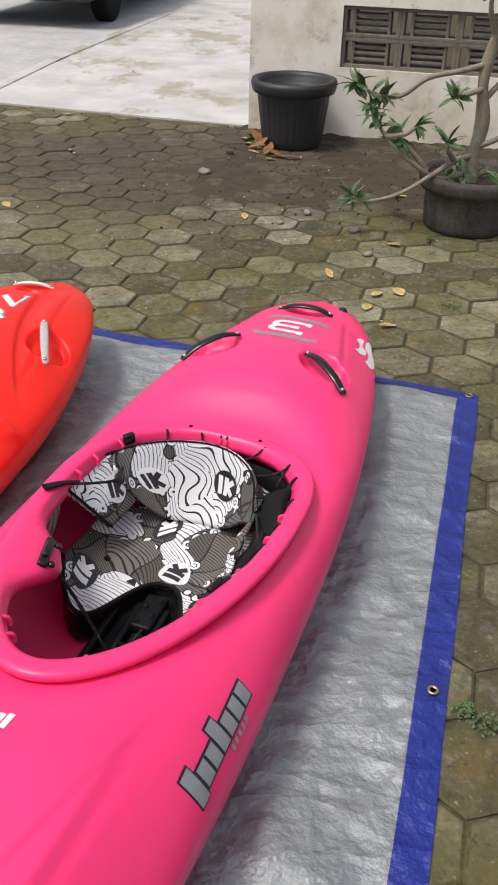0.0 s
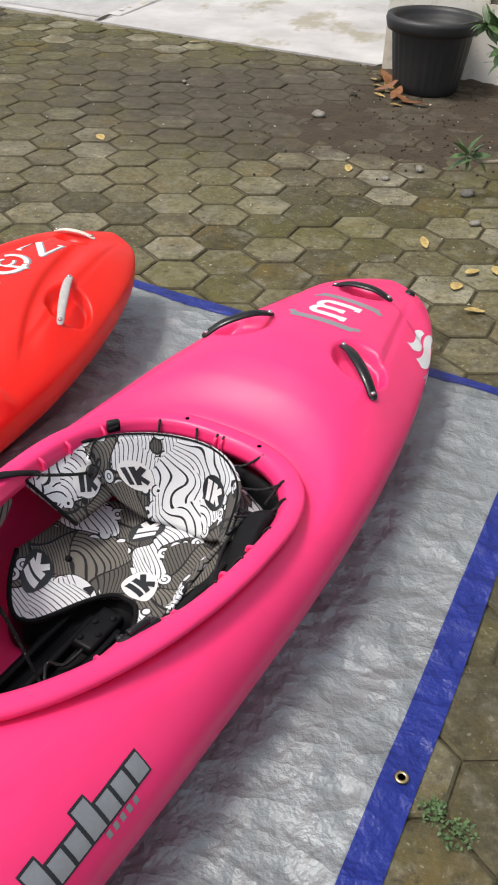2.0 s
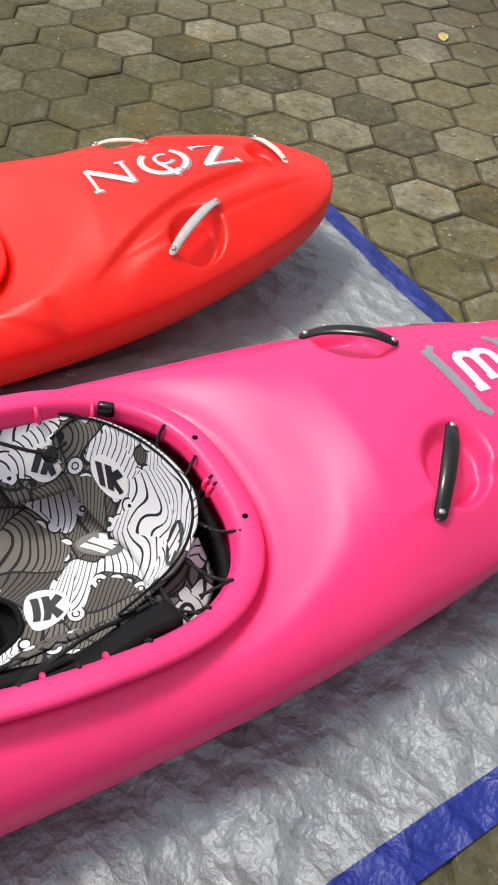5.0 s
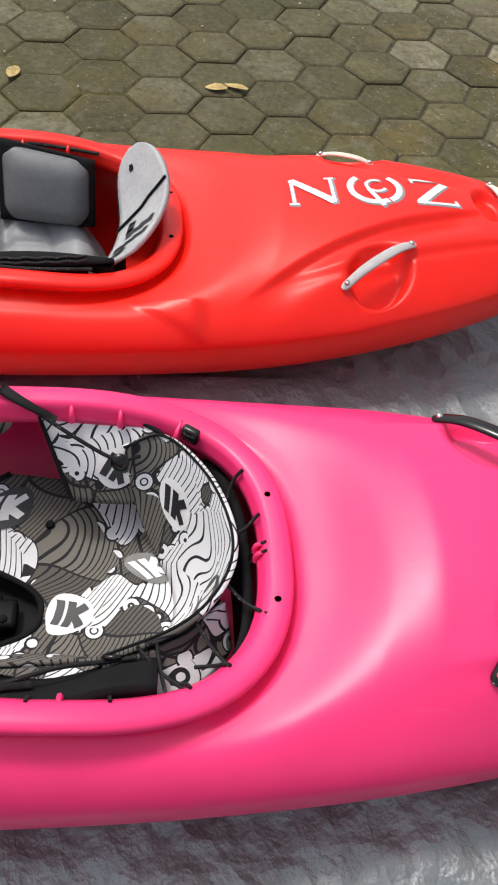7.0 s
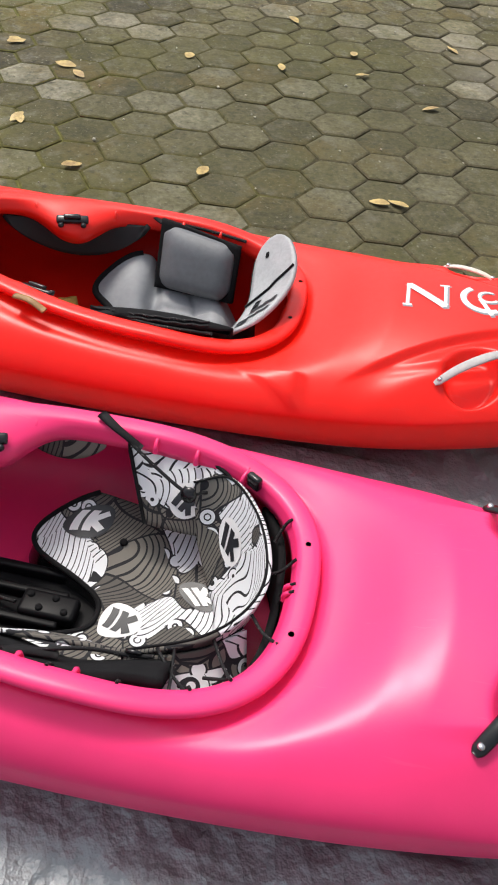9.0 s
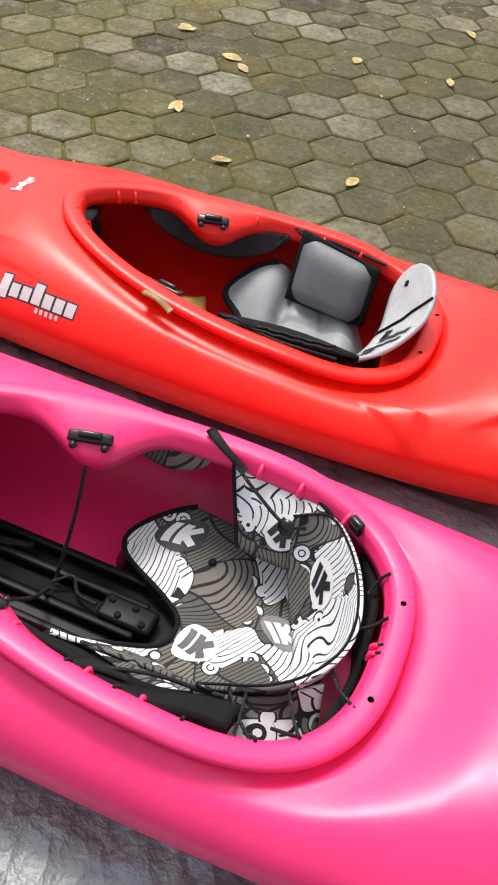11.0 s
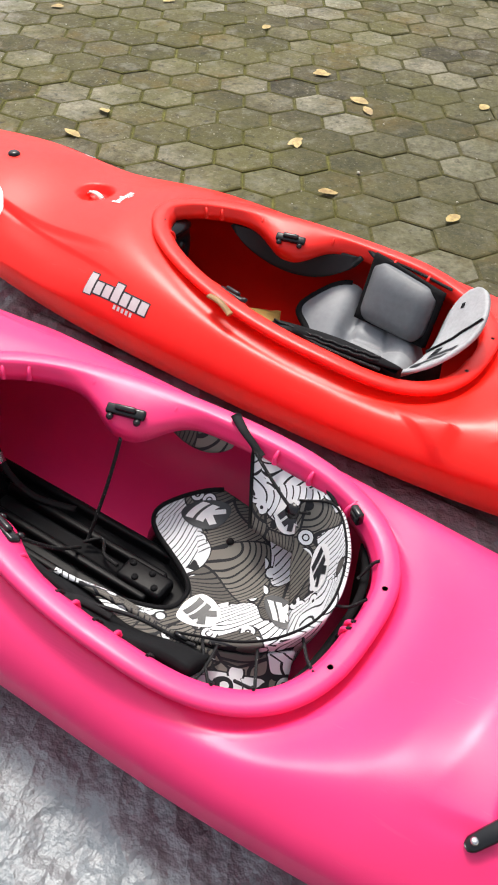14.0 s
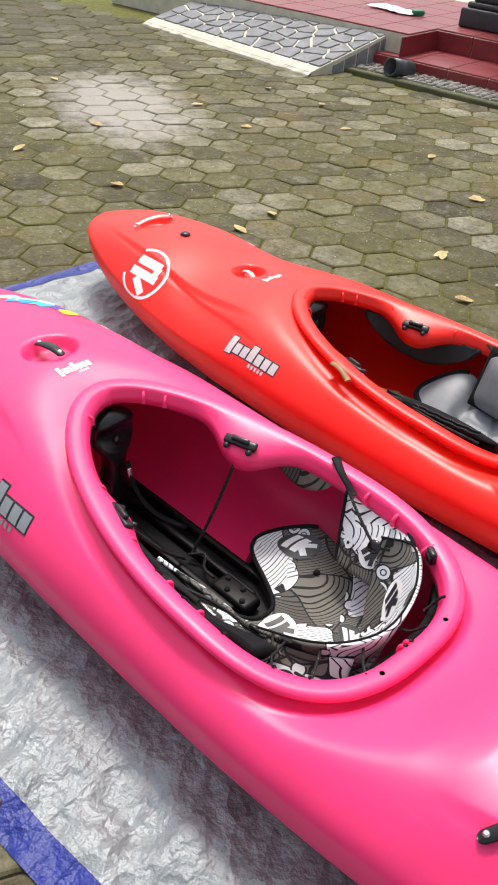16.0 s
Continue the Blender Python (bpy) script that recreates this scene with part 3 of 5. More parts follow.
def decal(hull, flat, x, y, along=1.0, across=1.0, turn=0.0, lift=0.0015):
    """Lays a flat figure of quads, in metres, on the hull's skin round (x, y): its x runs aft along the hull, its y over the section to port."""
    q0 = hull.q_of(x, y) if not isinstance(y, tuple) else y[0]
    ca, sa = math.cos(radians(turn)), math.sin(radians(turn))
    v = []
    for a, b in flat[0]:
        px, py = (a * ca - b * sa) * along, (a * sa + b * ca) * across
        xx = x + px
        q, e = q0, 0.01
        for _ in range(6):
            here = (hull.skin(xx, q + e) - hull.skin(xx, q - e)).length / (2 * e)
            q += py / 6 / max(here, 0.08)
        p = hull.skin(xx, q)
        t1 = hull.skin(xx + 0.004, q) - hull.skin(xx - 0.004, q)
        t2 = hull.skin(xx, q + 0.008) - hull.skin(xx, q - 0.008)
        n = t1.cross(t2).normalized()
        v.append(p + n * lift)
    return v, flat[1]


def bar(x0, y0, x1, y1, width, steps=8):
    """A flat stroke of quads from one point to another."""
    dx, dy = x1 - x0, y1 - y0
    L = math.hypot(dx, dy)
    nx, ny = -dy / L * width / 2, dx / L * width / 2
    v = []
    for i in range(steps + 1):
        s = i / steps
        for k in (-1, 0, 1):
            v.append((x0 + dx * s + nx * k, y0 + dy * s + ny * k))
    return v, grid_faces(steps + 1, 3, flip=True)


def arc(cx, cy, r, a0, a1, width, steps=40, squash=1.0):
    v = []
    for i in range(steps + 1):
        a = radians(a0 + (a1 - a0) * i / steps)
        for k in (-1, 0, 1):
            v.append((cx + (r + k * width / 2) * math.cos(a), cy + (r + k * width / 2) * squash * math.sin(a)))
    return v, grid_faces(steps + 1, 3)


def disc(cx, cy, r, rings=5, sides=28):
    v = []
    for i in range(rings + 1):
        for k in range(sides):
            a = 2 * math.pi * k / sides
            v.append((cx + r * i / rings * math.cos(a), cy + r * i / rings * math.sin(a)))
    return v, grid_faces(rings + 1, sides, False, True)


def name_bars(height=0.052, step=0.0315):
    """A row of upright blocks in place of a maker's lettering, and the dark edge behind it."""
    front, back = [], []
    tall = (1.0, 0.66, 0.66, 1.0, 0.66, 0.66, 0.66)
    for i, h in enumerate(tall):
        x = (i - 3) * step
        low = -height * 0.5 - (height * 0.16 if i == 0 else 0)
        front.append(bar(x, low, x, -height * 0.5 + height * h, step * 0.80, 6))
    for i in range(5):
        x = (i + 0.6) * step * 0.45
        front.append(bar(x, -height * 0.86, x, -height * 0.62, step * 0.26, 3))
    rows = []     # one stepped plate behind the blocks
    for i, h in enumerate(tall):
        low = -height * (0.72 if i == 0 else 0.57)
        for k in range(5):
            x = (i - 3.5 + 0.01 + 0.98 * k / 4) * step
            rows += [(x, low + (height * (h - 0.42) - low) * c / 4) for c in range(5)]
    back.append((rows, grid_faces(len(tall) * 5, 5, flip=True)))
    return front, back


def maker_mark(parent, hull, x, y, turn, size=1.0, mat=None):
    """Dark plate with grey blocks in place of the maker's lettering."""
    front, back = name_bars(0.052 * size, 0.0315 * size)
    plate = part("maker_mark", decal(hull, joined(*back), x, y, turn=turn, lift=0.0012), VINYL_DARK, parent, "dark plate with grey blocks")
    for b in front:
        part("mark_block", decal(hull, b, x, y, turn=turn, lift=0.0022), mat or VINYL_GREY, plate)


def strap_handle(parent, a, b, rise, mat, name="grab_handle", width=0.0120, label=""):
    """A bowed strap handle with a bolt at each end."""
    a, b = Vector(a), Vector(b)
    mid = (a + b) / 2 + Vector((0, 0, rise))
    h = part(name, tube([a, a.lerp(mid, 0.5) + Vector((0, 0, rise * 0.30)), mid, b.lerp(mid, 0.5) + Vector((0, 0, rise * 0.30)), b],
                        lambda s: width * (0.85 + 0.25 * math.sin(math.pi * s)) * max(0.25, 1 - max(0.0, abs(2 * s - 1) - 0.90) ** 2 / 0.0115) ** 0.5, 10, 56, 0.42), mat, parent, label)
    for p, q in ((a, b), (b, a)):
        d = (q - p).normalized() * 0.010
        part("bolt", moved(lathe([(0.0005, 0.004), (0.004, 0.004), (0.0055, 0.002), (0.0055, -0.004)], 12), Matrix.Translation(p + d + Vector((0, 0, rise * 0.25 + 0.003)))), STEEL, h)
    return h


def buckle(parent, hull, side):
    """Ratchet plate on a thigh hook."""
    p, n = hull.on_rim(-0.167 if side > 0 else -0.135, side, -0.081 if side > 0 else -0.044, -0.008)
    d = n.cross(Vector((0, 0, 1))).normalized()
    m = Matrix.Translation(p) @ Matrix((d, n, Vector((0, 0, 1)))).transposed().to_4x4() @ pose(0, 0, 0, 28, 0, 0)
    plate = part("buckle_plate", moved(box(0.075, 0.020, 0.012, 0.005), m), BLACK, parent)
    for s in (-1, 1):
        part("bolt", moved(lathe([(0.0005, 0.004), (0.006, 0.003), (0.007, -0.002)], 12), m @ pose(s * 0.026, -0.016, 0.002)), BLACK, plate)
    part("lever", moved(box(0.040, 0.012, 0.010, 0.004), m @ pose(0, 0.002, 0.009)), BLACK, plate)
    return p


def rim_knots(parent, hull, spots):
    for x, side, length in spots:
        p, n = hull.on_rim(x, side, -0.034, 0.0)
        d = n.cross(Vector((0, 0, 1)))
        part("tie_cord", tube([p + n * 0.006 + Vector((0, 0, 0.003)), p - n * 0.002 - Vector((0, 0, 0.004)), p - n * 0.010 - Vector((0, 0, 0.02)), p - n * (0.014 + length) - Vector((0, 0, 0.035)) + d * length], 0.0027, 7, 14), CORDMAT, parent)


def rim_notches(parent, hull, body, spots):
    for x, side in spots:
        p, n = hull.on_rim(x, side, -0.030, 0.0)
        part("rim_rib", tube([p - n * 0.0115 - Vector((0, 0, 0.022)), p - n * 0.009 - Vector((0, 0, 0.006)), p + n * 0.012 + Vector((0, 0, 0.001))], lambda s: 0.0050 - 0.002 * s, 7, 9), body, parent)


def rim_holes(parent, hull, spots):
    for x, y in spots:
        z = float(hull.rim_z(x)) + 0.0055
        part("drain_hole", moved(lathe([(0.0005, 0.0003), (0.0048, 0.0003)], 14), Matrix.Translation((x, y, z))), VINYL_DARK, parent)


def seat_pan(front_notch=0.08):
    def fn(a, b):
        y = -0.21 + 0.42 * b
        f = -0.080 + (front_notch + 0.080) * math.exp(-(abs(y) / 0.078) ** 3)
        f += 0.09 * max(0.0, (abs(y) - 0.12) / 0.085) ** 2
        end = 0.31 - 0.10 * (abs(y) / 0.205) ** 2.5
        x = f + (end - f) * a
        lobe = 0.016 * math.exp(-((x - 0.01) / 0.07) ** 2) * (1 - math.exp(-(y / 0.09) ** 2))
        z = 0.060 + 0.050 * (abs(y) / 0.2) ** 2.4 + lobe + 0.02 * sstep(0.16, 0.3, x)
        return x, y, z
    return fn


def kayak(name, m, body, hull, label):
    k = thing(name, m, label, "kayak", "kayaks on the tarpaulin")
    part("hull", hull.body(), body, k)
    part("coaming", hull.coaming(), body, k)
    return k


DENTS_P = [(0.750, -0.150, 0.080, 0.064, 55, 0.036), (0.750, 0.155, 0.080, 0.064, -55, 0.036), (1.09, 0.0, 0.040, 0.065, 0, 0.028), (-0.63, 0.0, 0.055, 0.075, 0, 0.03)]
CRE = [((1.145, -0.01), (0.99, -0.235), 0.0, 0.010, 0.009), ((1.145, 0.01), (0.99, 0.235), 0.0, 0.010, 0.009), ((-0.36, -0.230), (-0.80, -0.120), 0.0, 0.007, 0.0025), ((-0.36, 0.230), (-0.80, 0.120), 0.0, 0.007, 0.0025)]
CRE_R = [((0.52, -0.270), (1.09, -0.025), 0.044, 0.008, 0.016), ((0.52, 0.270), (1.09, 0.025), -0.044, 0.008, 0.016), ((-0.36, -0.262), (-0.86, -0.165), 0.0, 0.007, 0.006), ((-0.36, 0.262), (-0.86, 0.165), 0.0, 0.007, 0.006)]
hp = Hull(rimw=0.262, side=-0.010, moat=0.016, dents=DENTS_P, grooves=CRE)
pink = kayak("pink_kayak", pose(-0.197, 1.326, 0.008, 0, 0, 71), PINK, hp, "glossy pink moulded river kayak with patterned seat")

HANDLES_P = (((0.667, -0.227), (0.782, -0.090)), ((0.682, 0.222), (0.806, 0.101)), ((1.10, 0.090), (1.10, -0.080)), ((-0.575, -0.005), (-0.675, -0.005)))
for (xa, ya), (xb, yb) in HANDLES_P:
    za, zb = hp.skin(xa, hp.q_of(xa, ya)).z, hp.skin(xb, hp.q_of(xb, yb)).z
    strap_handle(pink, (xa, ya, za + 0.006), (xb, yb, zb + 0.006), 0.022 if xa > 0 else 0.008, BLACK)


# ---- pink kayak: outfitting ----
def fabric_mark(fn, a, b, r, turn, parent, dark, eye):
    """A printed roundel with plain strokes on a padded surface fn(a, b)."""
    e = 0.01
    ca, sa = math.cos(radians(turn)), math.sin(radians(turn))

    def lay(flat, lift):
        v = []
        da = (Vector(fn(a + e, b)) - Vector(fn(a - e, b))).length / (2 * e)
        db = (Vector(fn(a, b + e)) - Vector(fn(a, b - e))).length / (2 * e)
        for x, y in flat[0]:
            u, w = a + (x * ca - y * sa) / da, b + (x * sa + y * ca) / db
            u, w = min(max(u, 0.0), 1.0), min(max(w, 0.0), 1.0)
            p = Vector(fn(u, w))
            lo_u, lo_w = min(u, 0.99), min(w, 0.99)
            n = (Vector(fn(lo_u + e, lo_w)) - Vector(fn(lo_u, lo_w))).cross(Vector(fn(lo_u, lo_w + e)) - Vector(fn(lo_u, lo_w))).normalized()
            if n.dot(Vector(eye) - p) < 0:
                n = -n
            v.append(p + n * lift)
        return v, flat[1]
    part("roundel", lay(disc(0, 0, r), 0.0016), VINYL_DARK if dark else VINYL_WHITE, parent)
    w = r * 0.34
    strokes = joined(bar(-0.46 * r, -0.58 * r, -0.46 * r, 0.60 * r, w), bar(0.02 * r, -0.60 * r, 0.02 * r, 0.60 * r, w), bar(0.10 * r, 0.0, 0.62 * r, 0.50 * r, w), bar(0.10 * r, 0.0, 0.62 * r, -0.50 * r, w))
    part("roundel_stroke", lay(strokes, 0.0026), VINYL_WHITE if dark else VINYL_DARK, parent)


def foot_pillar(parent):
    def pillar(k, a):
        """Outline of the foot pillar: a broad padded head over a waisted stem."""
        z = 0.03 + 0.258 * k
        w = 0.030 + 0.016 * sstep(0.55, 0.78, k) - 0.010 * math.exp(-((k - 0.5) / 0.12) ** 2) + 0.012 * (1 - sstep(0.0, 0.2, k))
        w *= max(0.02, 1 - max(0.0, (k - 0.90) / 0.10) ** 2) ** 0.5
        w *= 1.18
        c, s = math.cos(a), math.sin(a)
        dish = 0.012 * math.exp(-((k - 0.80) / 0.09) ** 2) * max(0.0, c)
        return (-0.392 - 0.024 * k + (0.026 * math.copysign(abs(c) ** 0.7, c)) * (1 if k < 0.9 else w / 0.046) - dish, w * math.copysign(abs(s) ** 0.7, s), z)
    col = part("foot_pillar", ([pillar(i / 30, 2 * math.pi * j / 28) for i in range(31) for j in range(28)], grid_faces(31, 28, False, True)), BLACK, parent, "glossy black moulded foot pillar")
    part("bolt", moved(lathe([(0.0005, 0.006), (0.010, 0.005), (0.013, -0.004)], 16), pose(-0.392, 0.0, 0.222, 0, 84, 0)), BLACK, col)
    part("strap", tube([(-0.366, 0.008, 0.175), (-0.345, 0.012, 0.115), (-0.30, 0.03, 0.062), (-0.22, 0.055, 0.056)], 0.008, 8, 20, 0.35), WEBBING, col)
    part("strap_clip", moved(box(0.006, 0.014, 0.022, 0.002), pose(-0.357, 0.009, 0.150, 0, -20, 0)), STEEL, col)


def outfit_pink():
    pan = part("seat", sheet(seat_pan(), 40, 70, 0.014), WAVES, pink, "padded seat printed with grey and white waves")
    fn = seat_pan()
    edge = [fn(0, i / 60) for i in range(61)]
    part("seat_piping", tube(edge, 0.0048, 8), FOAM, pan)
    part("seat_skirt", sheet(lambda a, b: (lambda p: (p[0] + 0.004 - 0.02 * b, p[1], p[2] - 0.002 - 0.060 * b))(fn(0, a)), 60, 6, 0.004), BLACK, pan, "black plastic front of the seat")

    hi = smooth_line([(0.200, 0.168, 0.250), (0.258, 0.190, 0.254), (0.315, 0.124, 0.258), (0.347, 0.045, 0.258), (0.352, -0.023, 0.255), (0.325, -0.083, 0.250), (0.273, -0.127, 0.242), (0.182, -0.158, 0.226)], 121)
    lo = smooth_line([(0.222, 0.122, 0.150), (0.252, 0.076, 0.100), (0.272, 0.040, 0.082), (0.279, 0.0, 0.080), (0.274, -0.035, 0.085), (0.258, -0.070, 0.108), (0.228, -0.108, 0.155), (0.174, -0.152, 0.212)], 121)

    def band(a, b):
        k = min(max(a, 0.0), 1.0) * 120
        i = min(119, int(k))
        p = lo[i].lerp(lo[i + 1], k - i).lerp(hi[i].lerp(hi[i + 1], k - i), b)
        return p.x + 0.012 * math.sin(math.pi * b) * math.sin(math.pi * a), p.y, p.z - 0.008 * math.sin(math.pi * b)
    back = part("back_band", sheet(band, 80, 16, 0.008), WAVES_PALE, pink, "curved padded back band printed with waves")
    part("band_piping", tube([band(i / 60, 1.0) for i in range(61)], 0.0022, 8), FOAM, back)
    for s in (1, -1):
        def pad(a, b, s=s):
            if s < 0:     # this one has slipped aft, behind the band
                up, dn = ((0.178, -0.158, 0.218), (0.262, -0.132, 0.216), (0.335, -0.070, 0.210)), ((0.195, -0.205, 0.190), (0.288, -0.182, 0.172), (0.345, -0.112, 0.160))
            else:
                up, dn = ((0.074, 0.215, 0.262), (0.180, 0.226, 0.257), (0.258, 0.196, 0.250)), ((0.122, 0.145, 0.148), (0.170, 0.140, 0.148), (0.218, 0.132, 0.158))
            u, d = (sum((Vector(p) * w for p, w in zip(q, ((1 - a) * (1 - 2 * a), 4 * a * (1 - a), a * (2 * a - 1)))), Vector()) for q in (up, dn))
            p = d.lerp(u, b)
            return p.x, p.y - s * 0.008 * math.sin(math.pi * a) * math.sin(math.pi * b), p.z
        hip = part("hip_pad", sheet(pad, 20, 14, 0.012 * s), WAVES_PALE, pink, "hip pad printed with grey and white waves")
        loop = [pad(0.0, i / 12) for i in range(12)] + [pad(i / 20, 1.0) for i in range(20)] + [pad(1.0, 1 - i / 12) for i in range(13)]
        part("pad_piping", tube(loop, 0.0036, 8), FOAM, hip)
        if s > 0:
            fabric_mark(pad, 0.62, 0.45, 0.032, -25, hip, False, (0.15, -0.3, 0.5))
        else:
            fabric_mark(pad, 0.45, 0.5, 0.026, 200, hip, False, (0.3, -0.3, 0.6))
        part("hip_strap", tube([(0.02, s * 0.236, 0.300 if s > 0 else 0.272), (0.055, s * 0.215, 0.292 if s > 0 else 0.262), (0.10, s * 0.205, 0.268 if s > 0 else 0.25)], lambda t: 0.010 - 0.003 * t, 8, 12, 0.5), WEBBING, pink)
        part("ratchet_cord", tube([(0.06, s * 0.212, 0.288 if s > 0 else 0.26), (0.13, s * 0.185, 0.25), (0.19, s * 0.165, 0.225), (0.225, s * 0.165, 0.235)], 0.0032, 7, 16), CORDMAT, pink)
        part("ring", moved(lathe([(0.004, -0.003), (0.013, -0.003), (0.014, 0.003), (0.004, 0.004)], 16), Matrix.Translation((0.195, s * 0.160, 0.226)) @ pose(0, 0, 0, s * 60, 0, 0)), BLACK, pink)
        if s > 0:
            part("band_buckle", moved(box(0.028, 0.014, 0.026, 0.005), pose(0.300, 0.186, 0.262, 0, 0, -35)), BLACK, pink)
        part("thigh_pad", sheet(lambda a, b, s=s: (-0.118 + 0.16 * a, s * (0.205 + 0.02 * a), 0.268 - 0.06 * b * math.sin(math.pi * a) ** 0.6), 14, 8, 0.012 * s), WAVES_GREY if s > 0 else FOAM, pink)
    for a, b, r, turn, dark in ((0.234, 0.885, 0.040, 12, True), (0.19, 0.49, 0.036, -10, False), (0.80, 0.66, 0.034, 10, True), (0.15, 0.26, 0.036, -5, True)):
        fabric_mark(fn, a, b, r, turn, pan, dark, (0.1, 0, 0.6))
    part("seat_button", moved(lathe([(0.0005, 0.004), (0.006, 0.003), (0.008, -0.002)], 14), Matrix.Translation(Vector(fn(0.46, 0.84)) + Vector((0, 0, 0.002)))), FOAM, pan)
    for a, b, turn, dark in ((0.20, 0.55, 0, False), (0.62, 0.55, 0, True)):
        fabric_mark(band, a, b, 0.036, turn, back, dark, (0.0, 0, 0.5))
    part("rear_foam", sheet(lambda a, b: (0.386 - 0.052 * abs(2 * a - 1) ** 3 - 0.004 * b, -0.010 + 0.195 * (2 * a - 1), 0.04 + 0.172 * b), 24, 8, 0.012), FOAM, pink, "black foam wall behind the band")
    # middle rail and foot pillar
    part("floor_panel", moved(box(0.56, 0.19, 0.018, 0.006), pose(-0.19, 0.0, 0.022)), DULL, pink, "black plastic floor panel")
    for y in (-0.075, -0.03, 0.03, 0.075):
        part("seat_rail", moved(box(0.46, 0.016, 0.026, 0.005), pose(-0.21, y, 0.040)), DULL, pink)
    part("rail_slot", moved(box(0.40, 0.030, 0.012, 0.004), pose(-0.2, 0.0, 0.034)), FOAM, pink)

    part("rail_bracket", moved(box(0.10, 0.050, 0.026, 0.008), pose(-0.005, 0.0, 0.050)), DULL, pink)
    for i in range(4):
        part("rail_bolt", moved(lathe([(0.0005, 0.004), (0.006, 0.003), (0.007, -0.002)], 12), pose(-0.04 + 0.022 * i, 0.012 * (-1) ** i, 0.0635)), FOAM, pink)
    part("side_cushion", sheet(lambda a, b: (-0.04 + 0.29 * a, -0.230 + 0.056 * b + 0.010 * a * a + 0.006 * math.sin(9 * a), 0.264 - 0.016 * b - 0.020 * b * b - 0.022 * math.sin(math.pi * a) * b), 24, 10, 0.022), FOAM, pink, "black padded cushion under the rim")
    part("pad_strip", sheet(lambda a, b: (-0.03 + 0.21 * a, -0.182 + 0.022 * a + 0.022 * b * math.sin(math.pi * (0.1 + 0.8 * a)), 0.248 - 0.018 * a - 0.022 * b), 24, 5, 0.008), WAVES, pink)
    for x0, y0, x1, y1 in ((0.225, -0.150, 0.292, -0.226), (0.250, -0.145, 0.262, -0.232), (0.300, -0.115, 0.345, -0.195), (0.345, -0.06, 0.392, -0.115), (0.352, 0.02, 0.394, 0.045)):
        part("tie_cord", tube([(x0, y0, 0.235), ((x0 + x1) / 2, (y0 + y1) / 2, 0.233), (x1, y1, 0.255)], 0.0026, 7, 12), CORDMAT, pink)
    foot_pillar(pink)
    part("floor_seam", tube([(-0.34, 0.088, 0.034), (-0.18, 0.090, 0.034), (0.0, 0.088, 0.034)], 0.0022, 6, 16), CORDMAT, pink)
    for s in (-1, 1):
        p = buckle(pink, hp, s)
        part("adjuster_cord", tube([p + Vector((0, 0, -0.012)), p.lerp(Vector((-0.14, 0.01, 0.05)), 0.5) - Vector((0, 0, 0.03 if s < 0 else 0.004)), (-0.15, 0.01 * s, 0.052)], 0.0035, 7, 16), CORDMAT, pink)
    part("adjuster_cord", tube([(-0.15, 0.0, 0.058), (-0.12, 0.02, 0.068), (-0.10, 0.0, 0.056), (-0.06, -0.01, 0.062)], 0.0035, 7, 20), CORDMAT, pink)
    rim_knots(pink, hp, [(0.40, 1, 0.01), (0.43, -1, 0.0), (0.43, 1, 0.0), (0.36, -1, 0.02), (0.30, -1, 0.01), (0.20, -1, 0.0), (0.10, -1, 0.0), (0.02, -1, 0.01)])
    rim_notches(pink, hp, PINK, [(-0.40, 1), (-0.36, 1), (-0.245, 1), (-0.09, 1), (0.12, 1), (0.20, 1), (0.29, 1), (-0.40, -1), (-0.21, -1), (-0.07, -1), (0.05, -1), (0.14, -1)])
    rim_notches(pink, hp, PINK, [(0.438, 1), (0.438, -1)])
    rim_holes(pink, hp, [(0.408, 0.078), (0.408, -0.095), (-0.415, 0.050), (-0.405, -0.078)])


outfit_pink()


